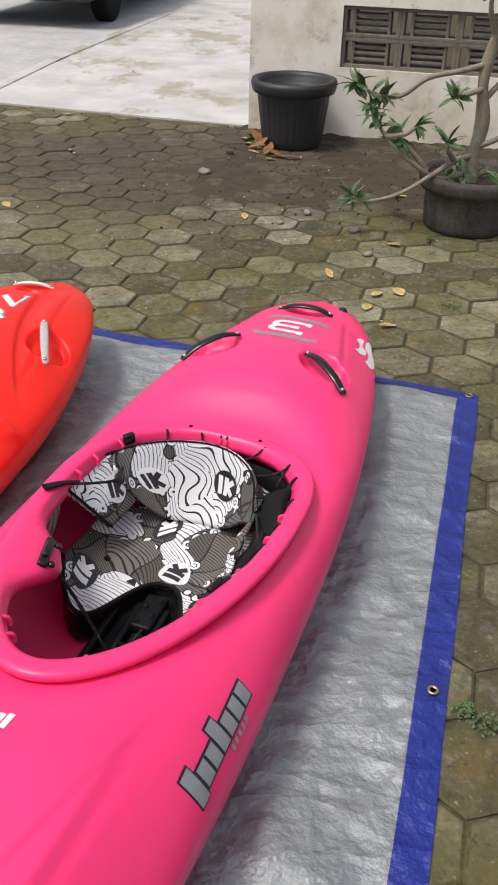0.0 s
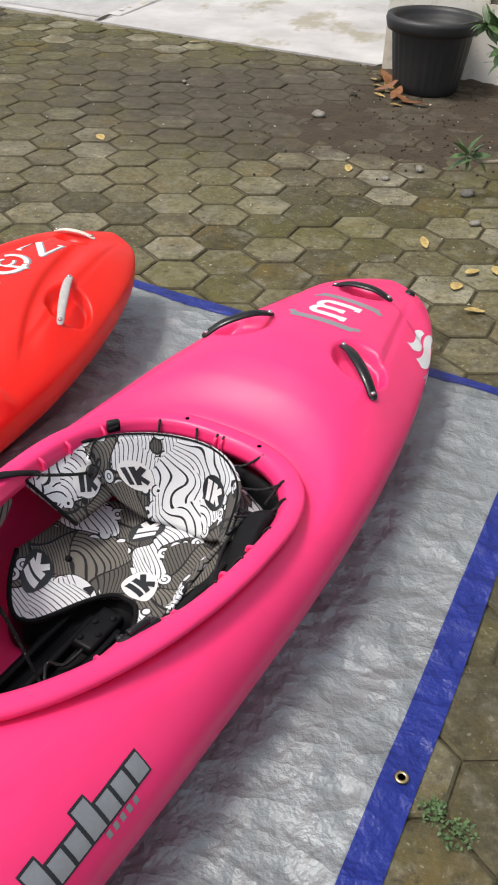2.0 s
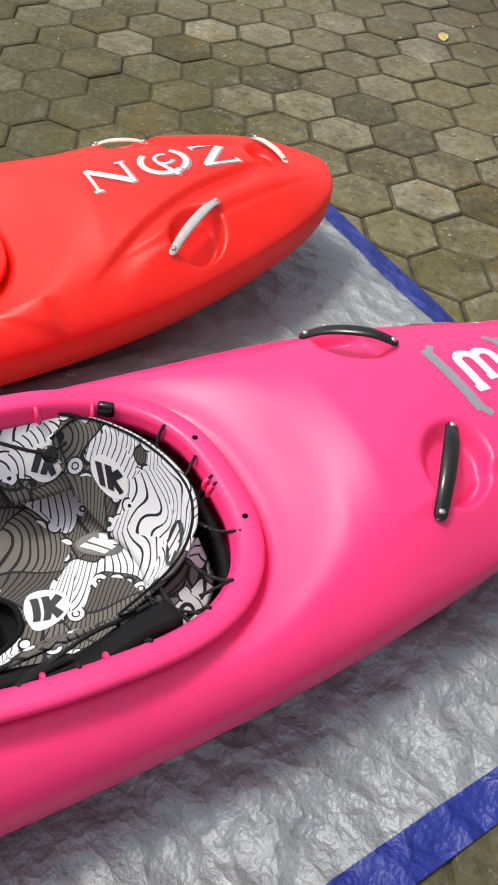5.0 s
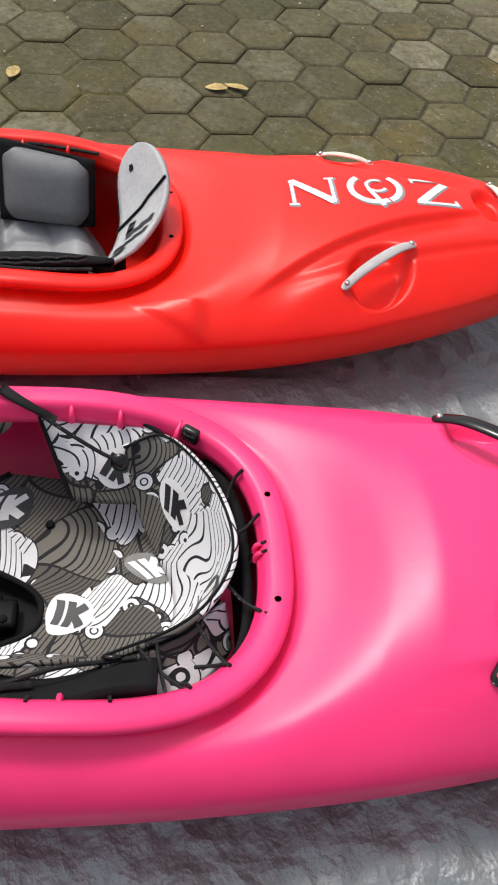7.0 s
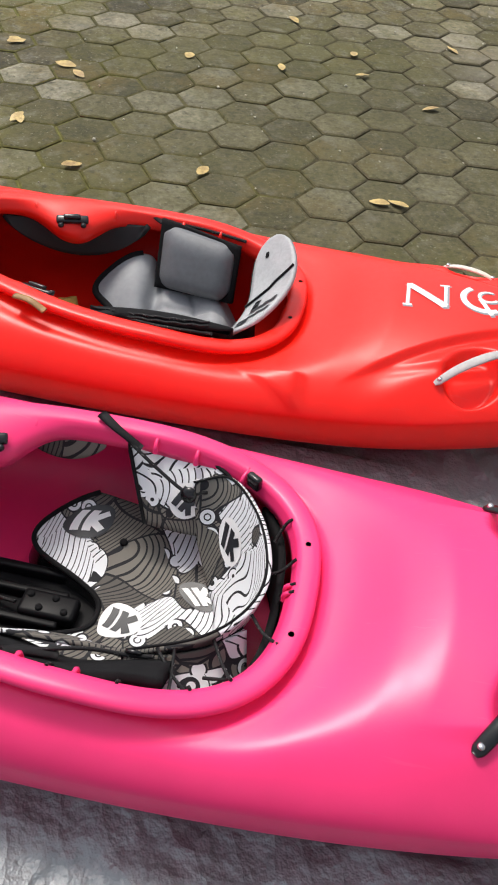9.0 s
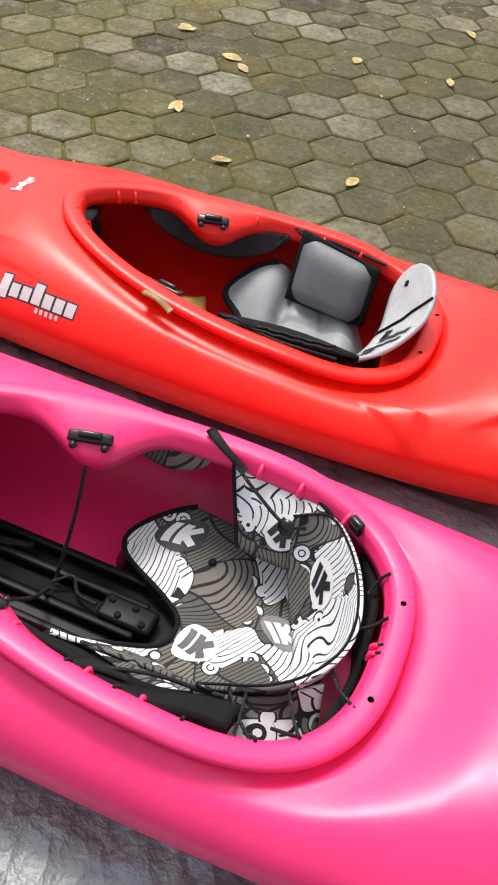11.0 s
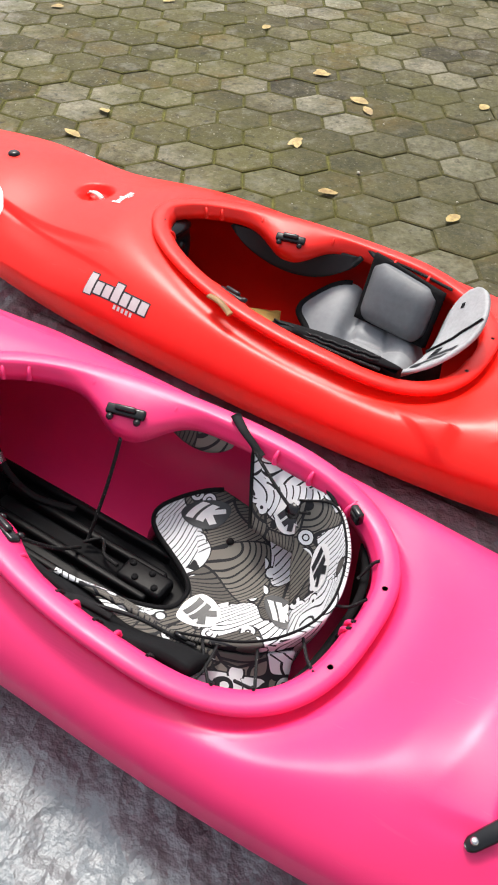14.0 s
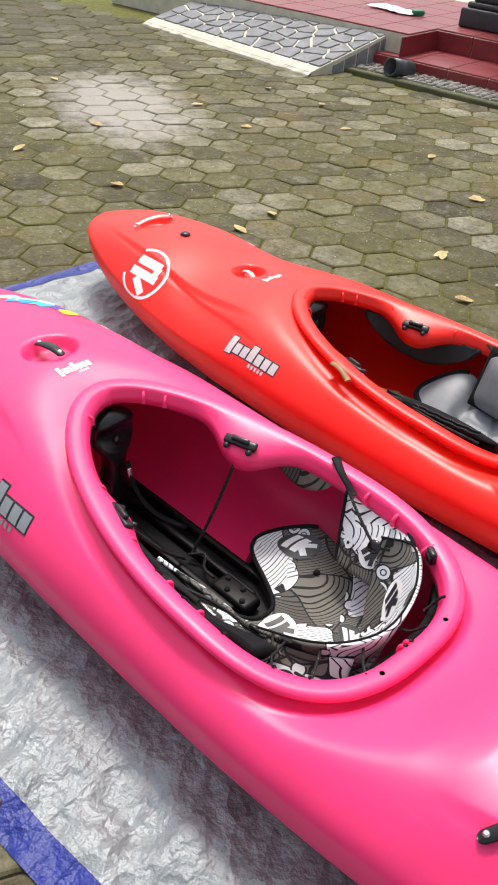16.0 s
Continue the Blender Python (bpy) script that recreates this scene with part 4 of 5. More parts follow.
def decals_pink():
    for x, s, turn in ((-0.372, -1, 3), (-0.372, 1, -3)):
        maker_mark(pink, hp, x, s * 0.298, turn + (180 if s > 0 else 0))
    for stroke in name_bars(0.026, 0.012)[0]:
        part("deck_mark", decal(hp, stroke, -0.535, -0.005, turn=90, lift=0.0015), VINYL_WHITE, pink)
    # stern figure: a white rounded sign between two grey brackets
    wh = joined(*[arc(-0.026, c, 0.020, 90, 270, 0.018, 16) for c in (-0.020, 0.020)], bar(-0.028, 0.040, 0.052, 0.040, 0.019), bar(-0.028, 0.0, 0.026, 0.0, 0.018), bar(-0.028, -0.040, 0.046, -0.040, 0.019),
                bar(0.045, 0.050, 0.048, 0.024, 0.015, 3), bar(0.020, 0.010, 0.022, -0.012, 0.013, 3), bar(0.040, -0.028, 0.042, -0.054, 0.015, 3))
    part("deck_sign", decal(hp, wh, 0.925, 0.0, turn=-90), VINYL_WHITE, pink)
    for s in (-1, 1):
        gr = joined(bar(-0.075, s * 0.082, 0.085, s * 0.076, 0.022), bar(0.070, s * 0.078, 0.098, s * 0.062, 0.016), bar(-0.062, s * 0.080, -0.085, s * 0.062, 0.014))
        part("deck_sign_bracket", decal(hp, gr, 0.925, 0.0, turn=-90, lift=0.001), VINYL_GREY, pink)
    for s in (-1, 1):
        leafy = []
        for k, (o, w0) in enumerate(((0.038, 0.029), (0.002, 0.027), (-0.032, 0.021))):
            v, n = [], 16
            for i in range(n + 1):
                u = i / n
                w = w0 * (0.35 + 0.65 * math.sin(math.pi * min(1, 0.15 + u * 0.85)) ** 0.7)
                for c in (-0.5, 0, 0.5):
                    v.append((-0.085 + 0.012 * k + (0.175 - 0.035 * k) * u, s * (o * (1 - 0.35 * u) + 0.011 * math.sin(5.2 * u + 0.4) + c * w)))
            leafy.append((v, grid_faces(n + 1, 3)))
        part("side_figure", decal(hp, joined(*leafy), 1.02, (s * 0.78,), 1.15, 1.25, turn=s * 14), VINYL_WHITE, pink)
    for x, y, L, w, turn, mat in ((-0.975, 0.092, 0.070, 0.030, 30, VINYL_WHITE), (-0.925, 0.112, 0.045, 0.030, 25, VINYL_BLUE), (-0.900, 0.150, 0.085, 0.012, 27, VINYL_WHITE), (-0.872, 0.138, 0.040, 0.026, 30, VINYL_CYAN),
                                  (-0.832, 0.158, 0.032, 0.018, 28, VINYL_PURPLE), (-0.783, 0.178, 0.066, 0.034, 28, VINYL_YELLOW), (-0.718, 0.210, 0.034, 0.013, 26, VINYL_WHITE)):
        n, v = 14, []
        for i in range(n + 1):
            u = i / n
            h = w * (0.45 + 0.55 * math.sin(math.pi * min(1.0, 0.12 + 0.8 * u)) ** 0.5)
            for c in (-0.5, 0, 0.5):
                v.append((L * (u - 0.5), 0.18 * w * math.sin(9 * u + 30 * x) + c * h))
        part("bow_sticker", decal(hp, (v, grid_faces(n + 1, 3, flip=True)), x, y, 1.25, 1.5, turn=turn), mat, pink)
    part("drain_plug", moved(lathe([(0.0005, 0.008), (0.010, 0.008), (0.014, 0.003), (0.015, -0.006)], 16), Matrix.Translation(hp.skin(1.235, -0.42))), BLACK, pink)


decals_pink()

# ---- red kayak ----
DENTS_R = [(0.800, -0.195, 0.072, 0.062, 30, 0.036), (0.80, 0.19, 0.072, 0.060, -30, 0.032), (1.06, 0.0, 0.040, 0.060, 0, 0.024), (-1.095, 0.0, 0.045, 0.07, 0, 0.024), (-0.665, 0.0, 0.05, 0.055, 0, 0.026)]
hr = Hull(wide=0.335, tall=0.86, stern=1.238, bow=-1.355, slim=2.2, aft=0.295, fore=0.575, rimw=0.246, side=-0.006, dip=0.042, lift=0.028, rise=0.036, dents=DENTS_R, grooves=CRE_R, moat=0.006, wedges=((0.325, 0.455, -0.255, -0.318, 0.016),))
red = kayak("red_kayak", pose(-1.004, 1.465, 0.008, 0, 0, 71.7), RED, hr, "bright red moulded river kayak with grey seat")
for (xa, ya), (xb, yb), mat in (((0.724, -0.232), (0.870, -0.149), GREYROPE), ((0.735, 0.232), (0.855, 0.182), WHITEROPE), ((1.08, 0.083), (1.10, -0.047), WHITEROPE), ((-1.10, 0.075), (-1.10, -0.08), WHITEROPE), ((-0.63, -0.010), (-0.70, 0.010), WHITEROPE)):
    za, zb = hr.skin(xa, hr.q_of(xa, ya)).z, hr.skin(xb, hr.q_of(xb, yb)).z
    strap_handle(red, (xa, ya, za + 0.004), (xb, yb, zb + 0.004), 0.018 if mat is GREYROPE else 0.012, mat, width=0.011 if mat is GREYROPE else 0.0075)


def outfit_red():
    fn = seat_pan(0.0)
    def seat(a, b):
        x, y, z = fn(a, b)
        groove = 0.010 * math.exp(-((abs(y) - 0.085) / 0.010) ** 2) * float(sstep(0.04, 0.07, x)) + 0.034 * math.exp(-((x - 0.072) / 0.018) ** 2) * float(sstep(0.02, 0.05, abs(y)))
        round_ = 0.042 * math.exp(-((x + 0.0) / 0.085) ** 2) * (1 - math.exp(-(y / 0.085) ** 2)) + 0.012 * math.exp(-((x - 0.2) / 0.10) ** 2)
        roll = x + 1.6 * y * y     # a bolster bowed across the back of the pad
        round_ += 0.020 * math.exp(-((roll - 0.238) / 0.030) ** 2) - 0.007 * math.exp(-((roll - 0.192) / 0.007) ** 2) - 0.05 * float(sstep(0.26, 0.31, roll))
        return x - 0.015, y * 0.92, z * 0.95 + 0.020 * math.sin(math.pi * min(1, a * 1.1)) + round_ - groove - 0.06 * float(sstep(-0.05, -0.13, y) * sstep(0.13, 0.23, x))
    pan = part("seat", sheet(seat, 60, 80, 0.018), GREYPAD, red, "moulded grey neoprene seat pad")
    part("seat_piping", tube([seat(0, i / 60) for i in range(61)], 0.009, 8), FOAM, pan)

    def hip(s):
        def pad(a, b):
            x = 0.078 + 0.146 * a
            y = 0.192 - 0.05 * (1 - b) - 0.02 * a
            bulge = 0.021 * (1 - abs(2 * a - 1) ** 7) * (1 - abs(2 * b - 1) ** 7) if 0 <= a <= 1 and 0 <= b <= 1 else 0.0
            return x, s * (y - bulge), 0.130 + 0.126 * b - 0.02 * a * b
        return pad
    for s in (1, -1):
        h = part("hip_pad", sheet(hip(s), 40, 36, -0.02 * s), HIPPAD if s > 0 else FOAM, red, "moulded hip pad edged in black")
        part("pad_backing", sheet(lambda a, b, s=s: (lambda p: (p[0], p[1] + s * 0.012, p[2]))(hip(s)(-0.17 + 1.36 * a, -0.20 + 1.32 * b)), 16, 14, -0.02 * s), FOAM, h, "black foam backing")
        loop = [hip(s)(i / 16, 1) for i in range(17)] + [hip(s)(1, 1 - i / 12) for i in range(1, 13)] + [hip(s)(1 - i / 16, 0) for i in range(1, 17)] + [hip(s)(0, i / 12) for i in range(1, 13)]
        part("pad_piping", tube(loop, 0.007, 7), FOAM, h)
        part("hip_strap", tube([(0.02, s * 0.222, 0.275), (0.05, s * 0.20, 0.268), (0.10, s * 0.19, 0.25)], lambda t: 0.010 - 0.003 * t, 8, 12, 0.5), WEBBING, red)
        part("ratchet_cord", tube([(0.05, s * 0.205, 0.268), (0.15, s * 0.208, 0.262), (0.26, s * 0.195, 0.255)], 0.004, 7, 14), CORDMAT, red)
        part("thigh_pad", sheet(lambda a, b, s=s: (-0.322 + 0.345 * a, s * (0.205 - 0.012 * b - 0.075 * (1 - a) ** 2), 0.256 - 0.105 * b * math.sin(math.pi * a) ** 0.7 - 0.01 * a), 24, 10, 0.014 * s), THIGHPAD, red)
        buckle(red, hr, s)

    def flap(a, b):
        c = smooth_line([(0.248, -0.150, 0.205), (0.312, -0.125, 0.240), (0.352, -0.03, 0.284), (0.332, 0.100, 0.345)], 61)[round(a * 60)]
        w = 0.168 * max(0.02, 1 - abs(2 * max(a, 0.01) - 1) ** 3.2) ** 0.5 * (0.45 + 0.55 * a)
        return c.x + 0.66 * w * (b - 0.5), c.y - 0.10 * w * (b - 0.5), c.z + w * (b - 0.5) * 0.70
    f = part("back_band", sheet(flap, 61, 14, -0.010), GREYFLAP, red, "pale grey back band folded over the rim")
    # black filler sheet, standing in for the shade below the band
    part("band_skirt", sheet(lambda a, b: (lambda p: (p[0] - 0.004 + 0.012 * b, p[1], p[2] - 0.006 - (p[2] - 0.05) * b))(flap(0.02 + 0.9 * a, 0.02)), 40, 8, 0.006), FOAM, f, "black filler sheet for the shade under the back band")
    part("band_seam", tube([Vector(flap(0.60 + 0.15 * k / 8, k / 8)) + Vector((-0.002, 0, 0.002)) for k in range(9)], 0.0028, 6), FOAM, f)
    eye = Vector((-0.5, -0.9, 1.4))

    def lay(flat, lift):
        """Puts a flat figure, given in shares of the band's length and breadth, on the band."""
        v = []
        for u, w in flat[0]:
            p, e = Vector(flap(u, w)), 0.03
            n = (Vector(flap(u + e, w)) - Vector(flap(u - e, w))).cross(Vector(flap(u, w + e)) - Vector(flap(u, w - e))).normalized()
            v.append(p + (n if n.dot(eye - p) > 0 else -n) * lift)
        return v, flat[1]
    for strokes in (joined(bar(0.500, 0.30, 0.545, 0.86, 0.042, 14), bar(0.515, 0.33, 0.600, 0.33, 0.15, 8)), bar(0.405, 0.16, 0.465, 0.86, 0.042, 16), joined(bar(0.395, 0.45, 0.330, 0.40, 0.16, 8), bar(0.325, 0.12, 0.360, 0.52, 0.042, 10))):
        part("band_stroke", lay(strokes, 0.0015), VINYL_DARK, f)
    part("band_hole", lay(([(0.90 + 0.016 * math.cos(k), 0.36 + 0.060 * math.sin(k)) for k in np.linspace(0, 2 * math.pi, 17)[:-1]], [tuple(range(16))]), 0.0012), FOAM, f)
    # strap cover, carried on aft to blacken the shaded seat corner
    part("rear_cover", sheet(lambda a, b: (0.0 + 0.30 * a, -0.206 + (0.016 + 0.054 * math.sin(math.pi * min(1.0, 0.08 + 0.92 * a)) ** 0.8) * b + 0.018 * a * a, 0.266 + 0.012 * math.sin(math.pi * b) - 0.034 * b * b), 28, 12, 0.02), FOAM, red, "black strap cover along the seat")
    part("seat_rail", moved(box(0.47, 0.085, 0.045, 0.010), pose(-0.185, 0.0, 0.034)), DULL, red)
    foot_pillar(red)
    rim_notches(red, hr, RED, [(-0.39, 1), (-0.35, 1), (-0.25, 1), (-0.07, 1), (0.10, 1), (0.2, 1), (-0.39, -1)])
    rim_holes(red, hr, [(0.41, 0.075), (0.408, -0.075), (-0.41, 0.055), (-0.40, -0.06)])
    for i in range(2):
        part("lacing", tube([(0.0 + 0.25 * k / 14, -0.207 + 0.009 * i + 0.002 * (-1) ** k + 0.018 * (k / 14) ** 2, 0.270 + 0.004 * i) for k in range(15)], 0.0028, 6), CORDMAT, red)
    part("lashing_clip", tube([hr.on_rim(-0.15, -1, 0.012, 0.002)[0], hr.on_rim(-0.11, -1, 0.016, 0.010)[0], hr.on_rim(-0.075, -1, 0.020, 0.0)[0]], 0.009, 8, 10, 0.5), plain("tan_plastic", (0.30, 0.17, 0.06), 0.5), red, "tan plastic clip on the rim")
    part("drain_plug", moved(lathe([(0.0005, 0.008), (0.010, 0.008), (0.015, 0.005), (0.018, -0.004)], 18), Matrix.Translation(hr.skin(-0.945, -0.01))), BLACK, red)


before = set(red.children)
outfit_red()
for ob in set(red.children) - before:
    if not ob.name.startswith(("rim_rib", "drain", "buckle", "lashing")):
        for part_ in [ob, *ob.children]:
            part_.data.transform(Matrix.Diagonal((1, 1, 0.89, 1)))


def decals_red():
    for s in (-1, 1):
        fl = 180 if s > 0 else 0
        maker_mark(red, hr, -0.365, s * 0.284, fl, 0.85, VINYL_PALE)
        ring = joined(arc(0, 0, 0.072, -160, 130, 0.009), bar(-0.045, 0.03, 0.04, 0.03, 0.026), bar(-0.05, -0.005, 0.05, -0.005, 0.024), bar(-0.02, -0.02, 0.025, -0.055, 0.024), bar(0.035, 0.03, 0.035, 0.0, 0.02))
        part("round_mark", decal(hr, ring, -0.895, -0.208 if s < 0 else 0.235, 1.15, 1.15, turn=fl + 8), VINYL_WHITE, red)
    for stroke in name_bars(0.022, 0.010)[0]:
        part("deck_mark", decal(hr, stroke, -0.575, 0.0, turn=90, lift=0.0015), VINYL_WHITE, red)
    thin = [bar(-0.043, 0.040, 0.043, 0.040, 0.007), bar(-0.043, -0.040, 0.043, -0.040, 0.007)]
    zig = joined(*thin, bar(0.036, 0.040, -0.036, -0.040, 0.017), bar(-0.043, 0.044, -0.040, 0.028, 0.006, 2), bar(0.043, -0.044, 0.040, -0.028, 0.006, 2))
    zag = joined(bar(-0.040, -0.043, -0.040, 0.043, 0.007), bar(0.040, -0.043, 0.040, 0.043, 0.007), bar(-0.040, 0.040, 0.040, -0.040, 0.017), bar(-0.05, -0.043, -0.03, -0.043, 0.006, 2), bar(0.028, 0.043, 0.048, 0.043, 0.006, 2))
    curl = joined(arc(0, 0.004, 0.048, 128, 300, 0.013), arc(0.004, 0.004, 0.048, 300, 412, 0.013), arc(0.006, 0.012, 0.020, 60, 330, 0.007), bar(-0.012, 0.0, 0.012, -0.056, 0.010, 5))
    for dx, fig in ((0.690, zag), (0.815, curl), (0.940, zig)):
        part("deck_figure_edge", decal(hr, ([(a * 1.04 + 0.003, b * 1.04 - 0.003) for a, b in fig[0]], fig[1]), dx, 0.012, lift=0.0010), VINYL_GREY, red)
        part("deck_figure", decal(hr, fig, dx, 0.012, lift=0.0020), VINYL_WHITE, red)


decals_red()
packet = part("packet", sheet(lambda a, b: (0.11 * (a - 0.5), 0.08 * (b - 0.5), 0.012 + 0.010 * math.sin(math.pi * a) * math.sin(math.pi * b) + 0.003 * noise.noise((a * 6, b * 6, 0))), 16, 12, 0.012), plain("ochre_paper", (0.42, 0.25, 0.06), 0.55, var=0.3, scale=30))
packet.matrix_world = pose(-0.995, 1.462, 0.008, 0, 0, 73) @ pose(-0.17, 0.05, 0.035, 12, 0, 25)
tagged(packet, "small ochre paper packet lying inside the red kayak", "packet")

# ---- tarpaulin ----
TA, TB, TC, TD = Vector((-0.001, -0.405)), Vector((0.719, 2.385)), Vector((-0.825, 2.871)), Vector((-1.54, 0.10))
TL, TW, EDGE = 2.88, 1.62, 0.064
UNDER = [pose(-0.197, 1.326, 0.008, 0, 0, 71).inverted(), pose(-1.004, 1.465, 0.008, 0, 0, 71.7).inverted()]


def on_tarp(x, y, up=0.0):
    """A point of the tarpaulin: x metres along its long side, y metres across."""
    a, b = x / TL, y / TW
    p = TA * (1 - a) * (1 - b) + TB * a * (1 - b) + TC * a * b + TD * (1 - a) * b
    z = 0.016 * noise.noise((x * 2.2, y * 2.2, 0.3)) + 0.012 * noise.noise((x * 5.5, y * 5.5, 1.7)) + 0.005 * noise.noise((x * 13, y * 13, 4.1)) + 0.010 * (0.4 - abs(noise.noise((x * 6.5, y * 6.5, 7.7)))) + 0.006 * (0.4 - abs(noise.noise((x * 17, y * 17, 2.9)))) + 0.012
    z *= float(sstep(0.0, 0.12, min(y, TW - y, x, TL - x) + 0.03))
    for inv in UNDER:     # pressed flat where a hull stands on it
        q = inv @ Vector((p.x, p.y, 0))
        free = max(float(sstep(0.62, 0.95, abs(q.x))), float(sstep(0.22, 0.30, abs(q.y))))
        z = min(z, 0.003 + 0.05 * free)
    return p.x, p.y, max(0.002, z) + up


def tarp_piece(x0, y0, x1, y1, nu, nv, up=0.0):
    wob = (lambda a, b: 0.004 * noise.noise((a * 11, b * 7, x0 + y1))) if up else (lambda a, b: 0.0)
    return sheet(lambda a, b: on_tarp(x0 + (x1 - x0) * a + wob(a, b), y0 + (y1 - y0) * b + wob(b, a), up), nu, nv)


tarp = part("tarpaulin", tarp_piece(EDGE - 0.005, EDGE - 0.005, TL - EDGE + 0.005, TW - EDGE + 0.005, 290, 165), SILVER)
tagged(tarp, "crumpled silver tarpaulin with blue hem on pavers", "tarpaulin")
for x0, y0, x1, y1 in ((0, 0, TL, EDGE), (0, TW - EDGE, TL, TW), (0, EDGE, EDGE, TW - EDGE), (TL - EDGE, EDGE, TL, TW - EDGE)):
    long = (x1 - x0) > (y1 - y0)
    part("hem", tarp_piece(x0, y0, x1, y1, 160 if long else 7, 7 if long else 120, 0.002), BLUE, tarp, "blue hem of the tarpaulin")
for x in (TL - 0.025, 1.625, 0.80, 0.03):
    part("grommet", moved(lathe([(0.006, 0.002), (0.007, 0.004), (0.011, 0.004), (0.013, 0.001)], 18), Matrix.Translation(on_tarp(x, 0.03, 0.003))), BRASS, tarp)
    part("grommet_hole", moved(lathe([(0.0005, 0.0), (0.0066, 0.0)], 14), Matrix.Translation(on_tarp(x, 0.03, 0.0058))), VINYL_DARK, tarp)

# ---- ground ----
ground = part("ground", ([(-400, -400, -0.0085), (400, -400, -0.0085), (400, 400, -0.0085), (-400, 400, -0.0085)], [(0, 1, 2, 3)]), JOINT, None, "mossy dark earth under the pavers", False)
tagged(ground, "", "ground", "", "structure")
E1, E2, E0 = Vector((0.1421, 0.1410)), Vector((-0.0576, 0.1955)), Vector((0.1684, 0.0104))
CORNERS = [(E1 + E2) / 3, (2 * E2 - E1) / 3, (E2 - 2 * E1) / 3]
CORNERS += [-c for c in CORNERS]
PORCH = Matrix.Translation((-5.13, -0.39, 0)) @ pose(0, 0, 0, 0, 0, 76.7)   # x along the kerb, y towards the house


def hexagon(x, y, z, tx, ty, rnd):
    """A bevelled six-sided paving stone."""
    v = []
    k = [0.982 + rnd.uniform(-0.014, 0.008) for _ in CORNERS]
    for inset, zz in ((0.0, -0.04), (0.0, -0.0050), (0.055, -0.0015), (0.11, 0.0)):
        for c, q in zip(CORNERS, k):
            p = c * (q - inset)
            v.append((x + p.x, y + p.y, z + zz + p.x * tx + p.y * ty))
    return v, grid_faces(4, 6, False, True) + [(18, 19, 20, 21, 22, 23)]


def mossy_edges(ob):
    """The chamfer of each paver carries moss."""
    ob.data.materials.append(MOSSEDGE)
    n = len(ob.data.polygons)
    ob.data.polygons.foreach_set("material_index", [1 if 6 <= i % 19 < 12 else 0 for i in range(n)])
    return ob


def lay_pavers():
    rnd = random.Random(5)
    near, far = [], []
    for i in range(-70, 71):
        for j in range(-70, 71):
            p = E1 * i + E2 * j + E0
            if not (-8.5 < p.x < 6.0 and -6.0 < p.y < 7.9):
                continue
            if (p.y - 6.29) * 1.69 + (p.x + 1.78) * 0.47 > 0.05 or p.y > 5.86 - (p.x + 0.057) * 0.235 and p.x > -0.1:
                continue
            if (PORCH.inverted() @ Vector((p.x, p.y, 0))).y > 0.02:
                continue
            h = hexagon(p.x, p.y, rnd.uniform(-0.004, 0.002), rnd.uniform(-0.015, 0.015), rnd.uniform(-0.015, 0.015), rnd)
            (near if -2.9 < p.x < 1.3 and -0.3 < p.y < 4.4 else far).append((p, h))
    return near, far


near, far = lay_pavers()
pave = mossy_edges(part("pavement", joined(*[h for _, h in far]), PAVER, None, "", False))
tagged(pave, "old mossy grey hexagonal concrete pavers", "pavement", "", "structure")
near.sort(key=lambda it: (it[0] - Vector((-0.9, 1.9))).length)
rest = mossy_edges(part("paver_field", joined(*[h for _, h in near[300:]]), PAVER, pave, "", False))
tagged(rest, kind="stuff")

# ---- boundary wall, slab, drive ----
W0, WA = Vector((-0.057, 5.78, 0)), math.degrees(math.atan2(5.42 - 5.78, 1.47 + 0.057))
WALL = Matrix.Translation(W0) @ pose(0, 0, 0, 0, 0, WA)   # x along the wall, y away from the yard
VX0, VX1, VZ0, VZ1 = 0.56, 2.60, 0.40, 0.74
wall = thing("wall_north", WALL, "cream plastered wall with stains and breeze blocks", "wall", "", "structure")
for nm, x0, x1, z0, z1 in (("wall_face", 0, 4.5, 0, VZ0), ("wall_face", 0, 4.5, VZ1, 3.2), ("wall_face", 0, VX0, VZ0, VZ1), ("wall_face", VX1, 4.5, VZ0, VZ1)):
    part(nm, moved(box(x1 - x0, 0.16, z1 - z0, 0), pose((x0 + x1) / 2, 0.08, (z0 + z1) / 2)), PLASTER, wall, "", False)
slab = part("slab", ([(-9, 6.29 + 7.22 * 0.278, 0.010), (-1.78, 6.29, 0.010), (-0.09, 5.82, 0.010), (0.0, 5.9, 0.010), (3.0, 22, 0.010), (-9, 22, 0.010), (-9, 6.29 + 7.22 * 0.278, -0.05), (-1.78, 6.29, -0.05), (-0.09, 5.82, -0.05)], [(0, 1, 2, 3, 4, 5), (1, 0, 6, 7), (2, 1, 7, 8)]), SLAB, None, "", False)
tagged(slab, "pale concrete slab stained with moss", "slab", "", "structure")


# ---- pots ----
def pot(m, label, top=0.27, base=0.18, high=0.46, mat=None):
    mat = mat or POT
    t = thing("plant_pot", m, label, "plant pot", "plant pots by the wall")
    prof = [(base, 0.0), (base + 0.01, 0.01)] + [(base + 0.01 + (top - 0.045 - base) * k / 8, 0.01 + (high - 0.08) * k / 8) for k in range(1, 9)]
    n = len(prof)
    prof += [(top - 0.04, high * 0.9), (top - 0.06, high * 0.5), (0.01, high * 0.45)]
    part("pot_body", lathe(prof, 120, lambda a, k: 1 + (0.018 * (math.sin(a * 30) > 0) if 1 < k < n - 1 else 0)), mat, t)
